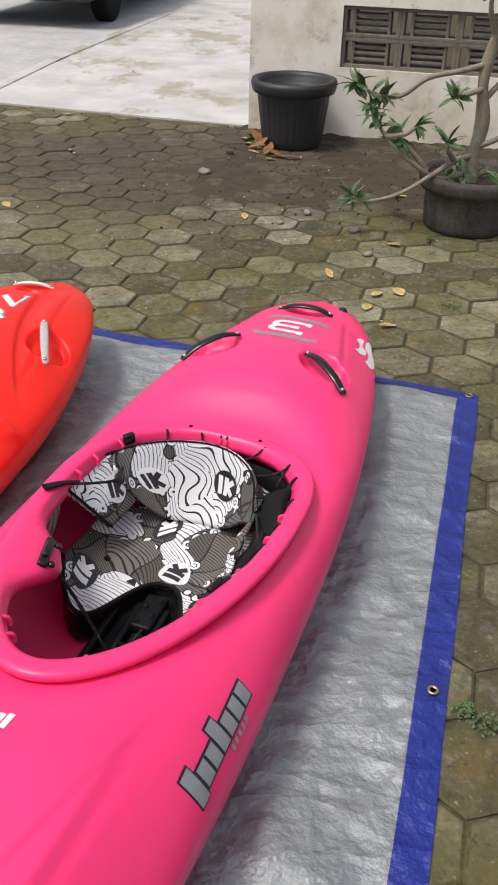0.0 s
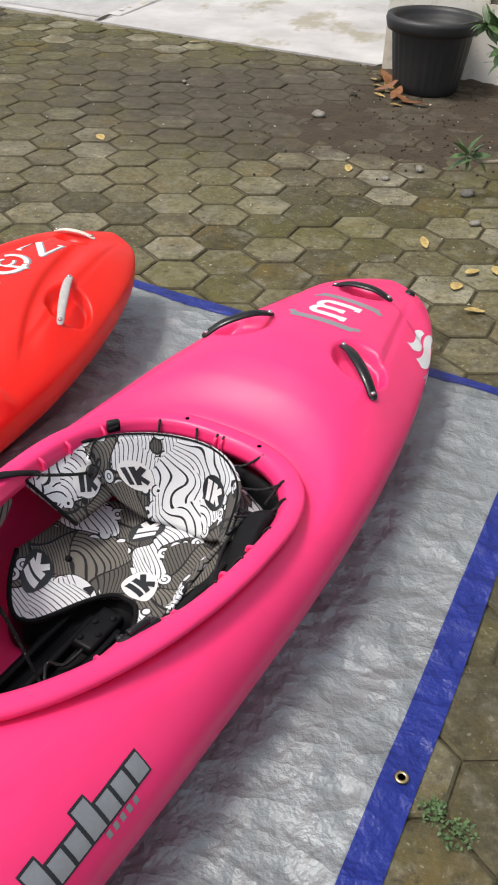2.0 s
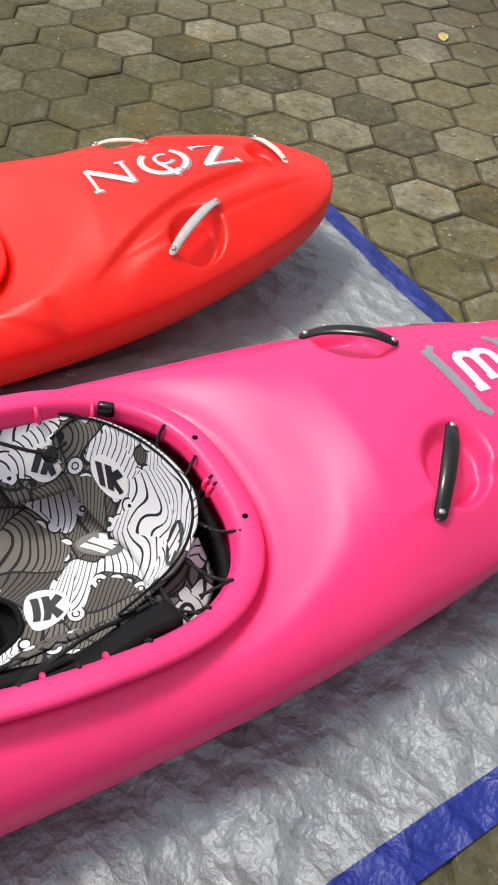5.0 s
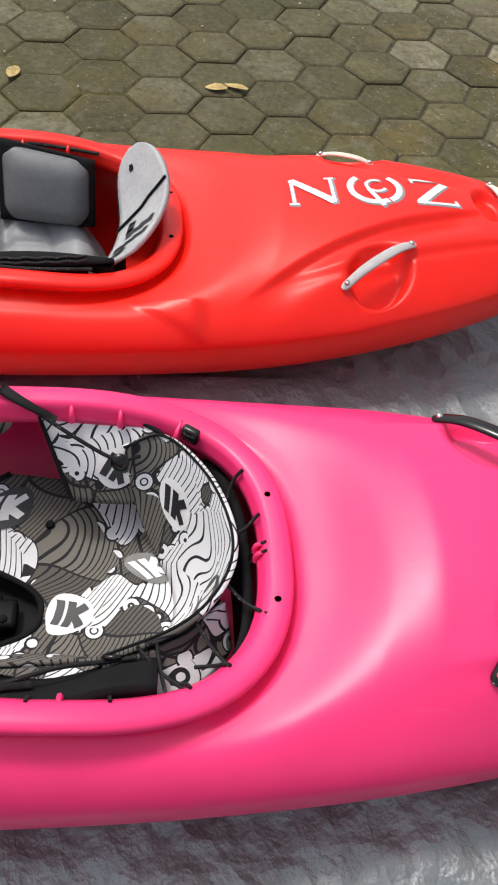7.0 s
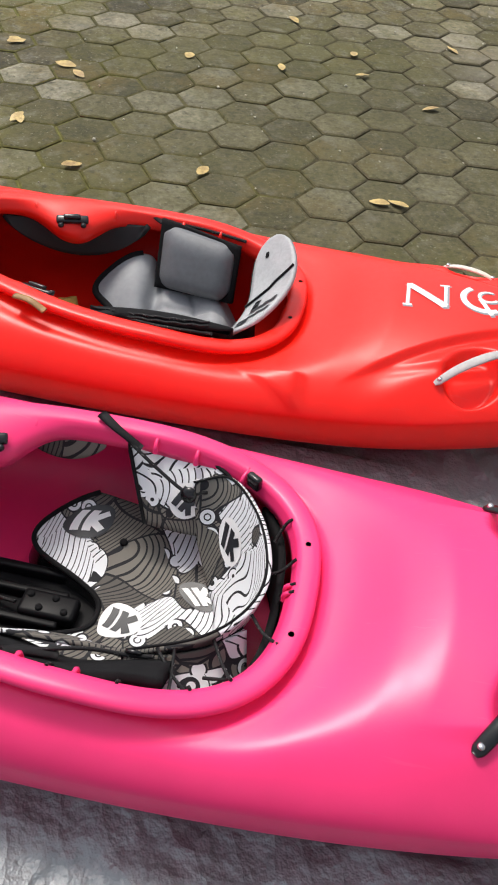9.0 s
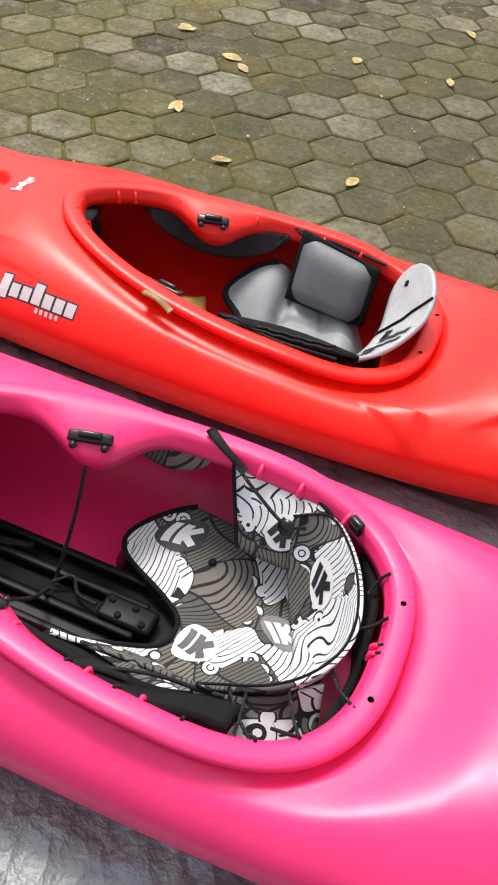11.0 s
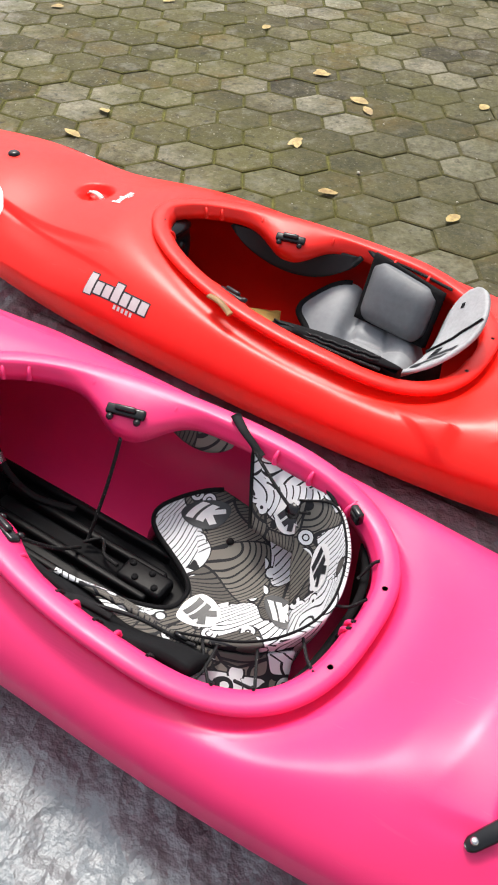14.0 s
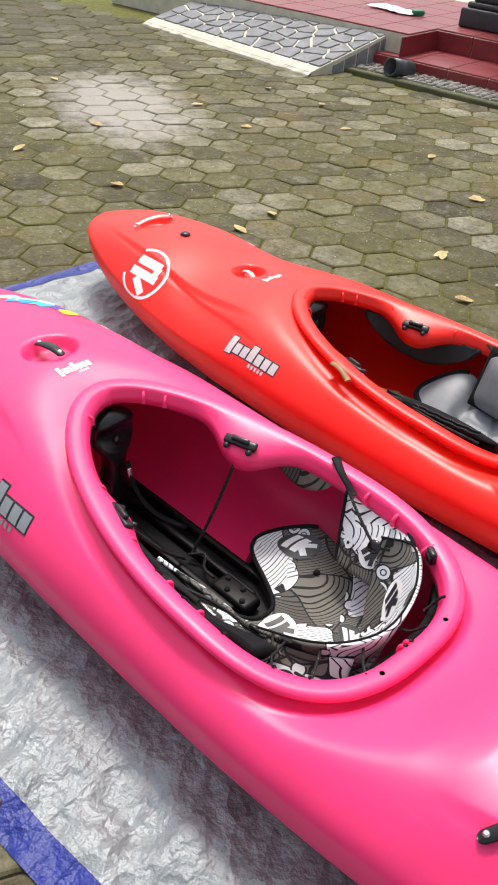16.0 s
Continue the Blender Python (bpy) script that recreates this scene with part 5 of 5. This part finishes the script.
    part("pot_rim", lathe([(top - 0.034, high - 0.070), (top - 0.006, high - 0.068), (top, high - 0.05), (top + 0.006, high - 0.02), (top, high), (top - 0.02, high + 0.002), (top - 0.036, high - 0.02), (top - 0.040, high - 0.06)], 72), mat, t)
    return t


pot_a = pot(pose(0.21, 5.42, 0), "large empty charcoal plastic plant pot by the wall", 0.248, 0.165, 0.375)
pot_b = pot(pose(0.985, 4.0, 0), "worn charcoal plastic pot holding a small tree", 0.235, 0.18, 0.255, DUSTYPOT)
part("potting_earth", lathe([(0.004, 0.212), (0.10, 0.215), (0.180, 0.205), (0.182, 0.18)], 30), EARTH, pot_b)


# ---- breeze blocks in the wall ----
def breeze_blocks():
    w, h = 0.34, (VZ1 - VZ0) / 2
    for i in range(6):
        for j in range(2):
            x, z = VX0 + w * i, VZ0 + h * j
            bits = [((w, 0.14, 0.022), (x + w / 2, 0.09, z + 0.011)), ((w, 0.14, 0.022), (x + w / 2, 0.09, z + h - 0.011)), ((0.022, 0.138, h), (x + 0.011, 0.09, z + h / 2)), ((0.022, 0.138, h), (x + w - 0.011, 0.09, z + h / 2)),
                    ((0.018, 0.12, h), (x + 0.068, 0.09, z + h / 2)), ((0.018, 0.12, h), (x + w - 0.068, 0.09, z + h / 2))]
            bits += [((w - 0.15, 0.11, 0.016), (x + w / 2, 0.09, z + h * k)) for k in (0.3, 0.5, 0.7)]
            part("breeze_block", joined(*[moved(box(*d, 0.003, 1), pose(*p)) for d, p in bits]), VENT, wall, "", False)


breeze_blocks()
base_earth = part("earth_strip", sheet(lambda a, b: (lambda x, y: (x, y, -0.012 + 0.026 * float(sstep(0.1, 0.9, b)) * (0.6 + 0.9 * noise.noise((x * 5, y * 5, 0))) + 0.014 * noise.noise((x * 13, y * 13, 3)) + 0.008 * noise.noise((x * 40, y * 40, 3))))(-0.15 + 2.4 * a, 5.25 + 0.62 * b - 0.235 * 2.4 * a), 90, 26), EARTH)
tagged(base_earth, "dark damp earth heaped along the wall", "earth", "", "structure")


soil = part("trodden_soil", sheet(lambda a, b: (lambda x, y: (x, y, -0.0135 + 0.0145 * float(sstep(1.0, 0.25, math.hypot((x - 0.45) / 1.7, (y - 4.75) / 1.1))) + 0.006 * noise.noise((x * 2.3, y * 2.3, 5)) + 0.004 * noise.noise((x * 8, y * 8, 1)) + 0.0015 * noise.noise((x * 30, y * 30, 2))))(-1.6 + 3.9 * a, 3.6 + 2.05 * b), 200, 110), EARTH)
tagged(soil, "dark soil trodden thinly over the pavers", "soil", "", "structure")


# ---- small tree in the pot ----
def leaf_shape(L, w, bend):
    v = []
    for i in range(6):
        s = i / 5
        half = w * math.sin(math.pi * min(1, s * 0.92 + 0.05)) ** 0.8 / 2
        z = -bend * L * s * s
        v += [(L * s, -half, z + half * 0.25), (L * s, 0, z), (L * s, half, z + half * 0.25)]
    return v, grid_faces(6, 3)


def little_tree():
    t = thing("potted_tree", pose(0.985, 4.0, 0.212), "small bare-limbed desert rose tree in a pot", "tree")
    rnd = random.Random(11)
    part("trunk", tube([(0.0, 0, -0.03), (-0.01, 0, 0.10), (0.01, 0.01, 0.25), (-0.015, 0, 0.42), (0.0, 0.01, 0.55), (0.03, 0, 0.72), (0.05, 0.02, 0.90)], lambda s: 0.036 - 0.018 * s + 0.004 * math.sin(23 * s), 12, 40, 1.0, (0, 1, 0)), BARK, t)
    limbs = [[(0, 0, 0.50), (-0.12, -0.02, 0.47), (-0.26, -0.03, 0.44), (-0.36, 0.0, 0.36), (-0.46, 0.0, 0.36), (-0.56, 0.02, 0.40)],
             [(0, 0, 0.05), (-0.15, -0.06, 0.02), (-0.30, -0.08, 0.10), (-0.42, -0.05, 0.20), (-0.50, -0.02, 0.32)],
             [(0.0, 0, 0.12), (-0.10, -0.05, 0.10), (-0.20, -0.12, 0.06), (-0.34, -0.15, -0.02), (-0.48, -0.15, -0.06), (-0.56, -0.15, -0.04)],
             [(0, 0, 0.15), (0.10, -0.05, 0.22), (0.20, -0.06, 0.36), (0.30, -0.05, 0.42)],
             [(0, 0, 0.35), (0.10, 0.03, 0.45), (0.22, 0.05, 0.50), (0.34, 0.05, 0.62)],
             [(-0.22, -0.06, 0.06), (-0.30, -0.05, 0.14), (-0.36, -0.04, 0.20)],
             [(0, 0, 0.40), (-0.10, -0.06, 0.38), (-0.16, -0.08, 0.37)],
             [(-0.42, -0.05, 0.20), (-0.34, -0.09, 0.22), (-0.29, -0.10, 0.26)],
             [(-0.10, -0.05, 0.10), (-0.15, -0.12, 0.16), (-0.16, -0.14, 0.20)],
             [(0, 0, 0.62), (-0.04, -0.03, 0.72), (-0.03, -0.03, 0.82)]]
    for line in limbs:
        part("branch", tube(line, lambda s: 0.014 - 0.008 * s, 8, 24), BARK, t)
    for line, n in zip(limbs, (44, 30, 16, 18, 20, 18, 14, 12, 12, 26)):
        tip, leaves = Vector(line[-1]), []
        for i in range(n):
            back = smooth_line(line, 30)[-1 - int(rnd.random() ** 3 * 11)]
            m = Matrix.Translation(back) @ pose(0, 0, 0, rnd.uniform(-50, 50), rnd.uniform(-75, 35), rnd.uniform(0, 360))
            leaves.append(moved(leaf_shape(rnd.uniform(0.05, 0.10), rnd.uniform(0.018, 0.030), rnd.uniform(0.1, 0.5)), m))
        for q in leaves:
            part("leaf", q, LEAF, t)
    low = []
    for i in range(26):
        m = Matrix.Translation((rnd.uniform(-0.14, 0.10), rnd.uniform(-0.14, 0.05), rnd.uniform(0.0, 0.05))) @ pose(0, 0, 0, rnd.uniform(-40, 40), rnd.uniform(-80, -20), rnd.uniform(0, 360))
        low.append(moved(leaf_shape(rnd.uniform(0.05, 0.09), 0.02, 0.3), m))
    for q in low:
        part("leaf", q, LEAF, t)


little_tree()

# ---- drive and parked car beyond the slab ----
drive = part("drive", ([(-9, 8.4, 0.014), (-1.99, 6.45, 0.014), (-1.90, 7.0, 0.014), (-1.06, 11.17, 0.014), (0.2, 18, 0.014), (-9, 18, 0.014)], [(0, 1, 2, 3, 4, 5)]), ROADMAT, None, "", False)
tagged(drive, "smooth grey concrete drive", "drive", "", "structure")
kerb_line = part("drive_joint", joined(*[moved(box(L, 0.10, 0.03, 0.010), Matrix.Translation(((x0 + x1) / 2, (y0 + y1) / 2, 0.006)) @ pose(0, 0, 0, 0, 0, math.degrees(math.atan2(y1 - y0, x1 - x0)))) for x0, y0, x1, y1, L in ((-1.97, 6.55, -1.74, 8.03, 1.49), (-1.74, 8.03, -1.40, 9.60, 1.59), (-1.40, 9.60, -1.06, 11.17, 1.59))]), SLAB, None)
tagged(kerb_line, "broken concrete edging between drive and slab", "edging", "", "structure")

crack = part("slab_crack", sheet(lambda a, b: (-2.03 + 0.95 * a + 0.02 * noise.noise((a * 40, 0.5, 0)) + (0.03 + 0.05 * abs(noise.noise((a * 25, 3, 0)))) * (b - 0.5), 6.36 + 4.85 * a, 0.0165), 90, 3), EARTH, None)
tagged(crack, "", "crack", "", "structure")


def parked_car():
    c = thing("car", pose(-1.155, 12.727, 0.014, 0, 0, -100), "dark parked car beyond the concrete slab", "car")
    part("body", moved(box(4.0, 1.62, 0.62, 0.12, 4), pose(1.15, -0.80, 0.55)), BLACKPAINT, c)
    part("cabin", moved(box(2.2, 1.45, 0.55, 0.20, 4), pose(1.3, -0.80, 1.10)), BLACKPAINT, c)
    for x in (0.0, 2.4):
        for y in (-0.09, -1.5):
            w = part("wheel", moved(lathe([(0.20, -0.09), (0.285, -0.088), (0.30, -0.07), (0.302, 0.07), (0.285, 0.088), (0.20, 0.09), (0.195, 0.05)], 40), pose(x, y, 0.30, 90, 0, 0)), TYRE, c)
            part("rim", moved(lathe([(0.01, 0.02), (0.05, 0.03), (0.17, 0.015), (0.19, 0.05), (0.198, 0.085), (0.198, -0.085)], 32, lambda a, k: 1.0), pose(x, y, 0.30, 90, 0, 0)), STEEL, w)
            part("rim", moved(lathe([(0.01, -0.02), (0.05, -0.03), (0.17, -0.015), (0.19, -0.05), (0.198, -0.085)][::-1], 32), pose(x, y, 0.30, 90, 0, 0)), STEEL, w)


parked_car()


# ---- porch: ramp, kerb, pebbles, steps, pillar ----
def porch():
    up = PORCH
    ins = up.inverted()
    kerb = part("kerb", moved(box(6.5, 0.07, 0.10, 0.012), up @ pose(3.2, 0.035, -0.02)), plain("mossy_cement", (0.080, 0.082, 0.036), 0.9, var=0.5, scale=8))
    tagged(kerb, "low dark mossy cement kerb", "kerb", "", "structure")
    bed = part("pebble_bed", moved(box(6.5, 0.26, 0.06, 0), up @ pose(3.2, 0.20, -0.008)), MORTAR)
    tagged(bed, "mortar bed set with grey pebbles", "pebble bed", "", "structure")
    rnd = random.Random(3)
    stones = []
    for i in range(110):
        for j in range(5):
            r = rnd.uniform(0.018, 0.028)
            q = lathe([(0.002, -0.7 * r), (0.8 * r, -0.4 * r), (r, 0.0), (0.75 * r, 0.45 * r), (0.002, 0.6 * r)], 9)
            stones.append(moved(q, up @ pose(0.05 + i * 0.052 + rnd.uniform(-0.01, 0.01), 0.095 + j * 0.05 + rnd.uniform(-0.008, 0.008), 0.028, rnd.uniform(-15, 15), rnd.uniform(-15, 15), rnd.uniform(0, 90)) @ Matrix.Diagonal((1.25, 0.9, 1, 1))))
    st = part("pebbles", joined(*stones), PEBBLE, bed)
    tagged(st, kind="stuff")
    low = thing("porch_step", up @ pose(0.08, 0.30, 0), "low step of glossy dark red tiles", "step", "", "structure")
    part("step_core", moved(box(6.4, 0.60, 0.10, 0), pose(3.2, 0.30, 0.045)), MORTAR, low, "", False)
    floor = thing("porch_floor", up, "porch floor of glossy dark red tiles", "floor", "", "structure")
    part("floor_core", moved(box(6.4, 4.0, 0.24, 0), pose(3.48, 2.80, 0.115)), MORTAR, floor, "", False)
    part("floor_core", moved(box(3.0, 4.4, 0.24, 0), pose(-1.22, 2.60, 0.115)), MORTAR, floor, "", False)
    tile = mesh("red_tile", *box(0.294, 0.294, 0.012, 0.003, 1), REDTILE, False)

    def lay(parent, x, y, z, rx=0, sx=1.0, sy=1.0):
        o = new("tile", tile)
        o.parent, o.matrix_local = parent, pose(x, y, z, rx, 0, 0) @ Matrix.Diagonal((sx, sy, 1, 1))
    for i in range(12):
        for j in range(2):
            lay(low, 0.15 + 0.3 * i, 0.15 + 0.3 * j, 0.101)
        lay(low, 0.15 + 0.3 * i, -0.004, 0.05, 90, 1, 0.32)
    for i in range(10):
        for j in range(6):
            lay(floor, 0.43 + 0.3 * i, 0.95 + 0.3 * j, 0.240)
        lay(floor, 0.43 + 0.3 * i, 0.796, 0.17, 90, 1, 0.44)
    for i in range(9):
        for j in range(6):
            lay(floor, 0.13 - 0.3 * i, 0.55 + 0.3 * j, 0.240)
    for j in range(2):
        o = new("tile", tile)
        o.parent, o.matrix_local = floor, pose(0.284, 0.55 + 0.3 * j - 0.1, 0.17, 90, 0, 90) @ Matrix.Diagonal((1, 0.44, 1, 1))
    # ramp of crazy-paved flagstones
    a, b = Vector((-5.44, -2.21, 0)), Vector((-4.77, -0.49, 0))
    e = (b - a).normalized()
    n = Vector((-e.y, e.x, 0))
    R = Matrix((e, n, Vector((0, 0, 1)))).transposed().to_4x4()
    R.translation = a
    L, D, H = (b - a).length, 0.86, 0.225
    ramp = thing("ramp", R, "sloping ramp of grey crazy-paved flagstones in mortar", "ramp", "", "structure")
    part("ramp_core", ([(0, 0.05, -0.02), (L, 0.05, -0.02), (L, D, -0.02), (0, D, -0.02), (0, 0.05, 0.027), (L, 0.05, 0.027), (L, D, H), (0, D, H)], [(0, 1, 2, 3), (4, 5, 6, 7), (0, 1, 5, 4), (1, 2, 6, 5), (2, 3, 7, 6), (3, 0, 4, 7)]), MORTAR, ramp, "", False)
    foot = [0.012 + 0.030 * noise.noise((i * 0.35, 4.0, 0)) + 0.014 * noise.noise((i * 1.3, 9.0, 0)) for i in range(61)]
    part("ramp_foot", ([(L * i / 60, y, z) for i in range(61) for y, z in ((foot[i], -0.01), (foot[i] + 0.008, 0.012), (0.06, 0.030), (0.145, 0.0515))], grid_faces(61, 4)), MORTAR, ramp, "ragged cement foot of the ramp", False)
    for k in range(5):     # stones on the ramp's cheek
        y0, y1 = D * (0.30 + 0.14 * k), D * (0.30 + 0.14 * (k + 1)) - 0.018
        cheek = [(y0, 0.0), (y1, 0.0), (y1, H * y1 / D - 0.02), (y0, H * y0 / D - 0.02)]
        part("flagstone", ([(L - 0.004, y, z) for y, z in cheek] + [(L + 0.006, y, z) for y, z in cheek], [(4, 5, 6, 7)] + [(i, (i + 1) % 4, (i + 1) % 4 + 4, i + 4) for i in range(4)]), GREYSTONE, ramp, "", False)
    slope = math.degrees(math.atan2(H - 0.015, D))
    cells = []
    for i in range(12):
        for j in range(6):
            cells.append(Vector((0.08 + 0.155 * i + rnd.uniform(-0.055, 0.055), 0.21 + 0.128 * j + rnd.uniform(-0.045, 0.045))))
    for k, c in enumerate(cells):
        poly = [Vector((0.01, 0.14)), Vector((L - 0.01, 0.14)), Vector((L - 0.01, 0.885)), Vector((0.01, 0.885))]
        for q in cells:
            if q is c or (q - c).length > 0.7:
                continue
            d = (q - c).normalized()
            lim = ((q + c) / 2).dot(d) - 0.009
            cut = []
            for m0, m1 in zip(poly, poly[1:] + poly[:1]):
                s0, s1 = m0.dot(d) - lim, m1.dot(d) - lim
                if s0 <= 0:
                    cut.append(m0)
                if s0 * s1 < 0:
                    cut.append(m0.lerp(m1, s0 / (s0 - s1)))
            poly = cut
            if len(poly) < 3:
                break
        if len(poly) < 3:
            continue
        m = len(poly)
        f = [tuple(range(m, 2 * m))] + [(i, (i + 1) % m, (i + 1) % m + m, i + m) for i in range(m)]
        v = [(p.x, p.y, -0.003) for p in poly] + [(c.x + (p.x - c.x) * 0.96, c.y + (p.y - c.y) * 0.96, 0.006 + rnd.uniform(0, 0.003)) for p in poly]
        part("flagstone", moved((v, f), pose(0, 0, 0.017, slope, 0, 0)), GREYSTONE, ramp, "", False)
    # drain pipe end in the pebble bed
    pipe = part("drain_pipe", moved(lathe([(0.004, -0.08), (0.050, -0.08), (0.050, 0.10), (0.060, 0.10), (0.060, -0.10)], 28), up @ pose(0.40, 0.13, 0.075, 80, 0, -10)), BLACKPAINT)
    tagged(pipe, "short dark drain pipe end among the pebbles", "pipe")
    pil = thing("pillar", up @ pose(0.62, 1.35, 0.246), "black moulded cement pillar base on the porch", "pillar")
    for k, (w, z0, z1) in enumerate(((0.62, 0, 0.13), (0.56, 0.13, 0.17), (0.50, 0.17, 0.24), (0.44, 0.24, 0.30), (0.36, 0.30, 2.6))):
        part("pillar_course", moved(box(w, w, z1 - z0, 0.015), pose(0, 0, (z0 + z1) / 2)), BLACKPAINT, pil)
    rag = part("rag", sheet(lambda a, b: (0.42 * (a - 0.5) + 0.03 * math.sin(7 * b), 0.20 * (b - 0.5) + 0.03 * math.sin(6 * a), 0.012 + 0.02 * abs(noise.noise((a * 5, b * 4, 2)))), 30, 18, 0.004), VINYL_WHITE)
    rag.matrix_world = up @ pose(-0.32, 1.15, 0.246)
    tagged(rag, "crumpled white cloth lying on the porch floor", "cloth")
    brush = part("scrubbing_brush", moved(box(0.10, 0.05, 0.04, 0.015), up @ pose(-0.08, 1.12, 0.27, 0, 0, 60)), plain("green_plastic", (0.02, 0.22, 0.10), 0.4))
    tagged(brush, "small green plastic brush beside a cloth", "brush")


porch()


# ---- fallen leaves, stones, weeds ----
def litter():
    rnd = random.Random(21)
    west = [(-2.98, 1.81), (-3.06, 2.53), (-2.82, 2.51), (-2.88, 2.18), (-3.48, 2.34), (-2.5, 2.71), (-3.16, 3.01), (-2.33, 1.15), (-3.07, 1.11), (-2.83, 1.31), (-2.74, 1.36), (-1.73, 2.37), (-1.97, 1.34), (-1.94, 1.76), (-1.74, 2.31)]
    south = [(-2.36, -0.95), (-2.93, -0.9), (-3.64, -0.69), (-3.42, -0.26), (-3.76, 0.19), (-4.16, -0.12), (-2.32, 1.16), (-2.32, 0.41), (-3.08, 1.11), (-2.08, 0.38), (-2.22, -0.3), (-3.58, 0.74), (-3.56, -1.64), (-5.0, -2.42), (-4.29, -0.54)]
    north = [(-0.05, 4.04), (0.31, 3.35), (-1.26, 6.02), (-1.02, 7.53), (-1.93, 6.80), (-1.90, 6.95), (-1.96, 6.68), (-1.86, 7.05), (0.74, 4.41), (0.57, 3.18), (0.48, 3.15), (0.49, 2.87), (0.43, 3.03), (0.62, 3.71), (0.08, 5.04), (0.04, 5.34), (-1.2, 4.12), (0.13, 5.12), (-0.02, 5.2), (0.0, 5.45), (-0.05, 5.38), (0.02, 5.28), (-0.03, 5.55), (-0.08, 5.5), (0.1, 5.2)]
    meshes = []
    for i in range(6):
        L = rnd.uniform(0.06, 0.085)
        v, f = leaf_shape(L, rnd.uniform(0.036, 0.050), 0.0)
        curl = rnd.uniform(3, 9)
        meshes.append(mesh("leaf", [(x - L / 2, y, 0.004 + curl * (y * y + 0.4 * (x - L / 2) ** 2) + 0.003 * math.sin(60 * x)) for x, y, z in v], f, DRYLEAF))
    for x, y in west + south + north:
        o = new("fallen_leaf", meshes[rnd.randrange(6)])
        z = 0.014 if y > 6.5 else 0.003
        o.matrix_world = pose(x, y, z, rnd.uniform(-10, 10), rnd.uniform(-10, 10), rnd.uniform(0, 360)) @ Matrix.Diagonal((1, rnd.uniform(0.8, 1.1), 1, 1))
        tagged(o, "curled dry yellow-brown leaf fallen on the pavers", "leaf", "fallen leaves on the pavers")
    for x, y, L, turn, tilt in ((0.02, 5.30, 0.15, 20, 25), (0.07, 5.20, 0.14, 75, 14), (0.00, 5.42, 0.16, 130, 30), (0.12, 5.10, 0.13, 160, 8), (-0.05, 5.50, 0.13, 250, 20), (0.20, 5.06, 0.09, 200, 4), (-0.16, 5.16, 0.08, 300, 6)):
        v, f = leaf_shape(L, L * 0.42, 0.0)
        o = part("fallen_leaf", ([(p[0] - L / 2, p[1], 0.006 + 5.5 * (p[1] ** 2 + 0.3 * (p[0] - L / 2) ** 2) + 0.006 * math.sin(45 * p[0] + turn)) for p in v], f), BROWNLEAF)
        o.matrix_world = pose(x, y, 0.012 + 0.2 * L * math.sin(radians(tilt)), 0, -tilt, turn)
        tagged(o, "large curled russet leaf heaped against the empty pot", "leaf", "russet leaves by the pot")
    for x, y, r in ((0.46, 3.88, 0.028), (-0.28, 4.74, 0.032), (0.12, 3.96, 0.022), (0.25, 4.11, 0.022), (0.49, 3.58, 0.022), (-1.08, 5.13, 0.015)):
        v, f = lathe([(0.002, -0.7 * r), (0.7 * r, -0.45 * r), (r, 0.0), (0.7 * r, 0.5 * r), (0.002, 0.72 * r)], 10)
        v = [tuple(c * (1 + 0.55 * noise.noise((p[0] * 32 + x * 9, p[1] * 32, p[2] * 32))) for c in p) for p in v]
        o = part("stone", ([(p[0], p[1], p[2] * 0.7) for p in v], f), STONE)
        o.matrix_world = pose(x, y, r * 0.42)
        tagged(o, "small rounded grey-brown stone lying on the pavers", "stone", "loose stones")
    for x, y, r in ((0.430, 1.135, 0.022), (0.470, 1.105, 0.030), (0.75, 3.07, 0.04), (0.80, 3.80, 0.03)):
        bits = []
        for i in range(90):
            a, d = rnd.uniform(0, 6.28), r * rnd.random() ** 0.6
            bits.append(moved(leaf_shape(rnd.uniform(0.005, 0.009), rnd.uniform(0.003, 0.006), 0.2), pose(d * math.cos(a), d * math.sin(a), rnd.uniform(0.0, 0.016), rnd.uniform(-40, 40), rnd.uniform(-50, 10), rnd.uniform(0, 360))))
        o = part("weed", joined(*bits), LEAF)
        o.matrix_world = pose(x, y, 0.0)
        tagged(o, "low green weed growing from a paver joint", "weed", "weeds in the joints")
    crumbs = []
    for i in range(420):
        x, y = rnd.gauss(0.45, 0.55), rnd.gauss(4.7, 0.55)
        if y > 5.6:
            continue
        r = rnd.uniform(0.002, 0.007)
        crumbs.append(moved(lathe([(0.0005, -r), (r, 0), (0.0005, r * 0.8)], 5), pose(x, y, r * 0.5)))
    o = part("soil_crumbs", joined(*crumbs), EARTH)
    tagged(o, "scattered crumbs of dark soil on the pavers", "soil", "", "stuff")
    chips = []
    for i in range(520):
        x, y = rnd.uniform(-4.6, 1.2), rnd.uniform(-1.5, 5.2)
        if -1.6 < x < 0.75 and -0.45 < y < 2.9:
            continue
        r = rnd.uniform(0.0015, 0.0045) * (1.8 if rnd.random() < 0.08 else 1)
        chips.append(moved(lathe([(0.0005, -r), (r, -0.1 * r), (0.6 * r, 0.6 * r)], 5), pose(x, y, r * 0.6, rnd.uniform(-20, 20), 0, rnd.uniform(0, 90)) @ Matrix.Diagonal((1.5, 1, 1, 1))))
    o = part("grit", joined(*chips), CHIP)
    tagged(o, "pale grit and petals scattered over the pavers", "grit", "", "stuff")


litter()

# ---- the nearest pavers, one by one ----
for p, h in near[:300]:
    mossy_edges(part("paver", h, PAVER, pave, "", False))
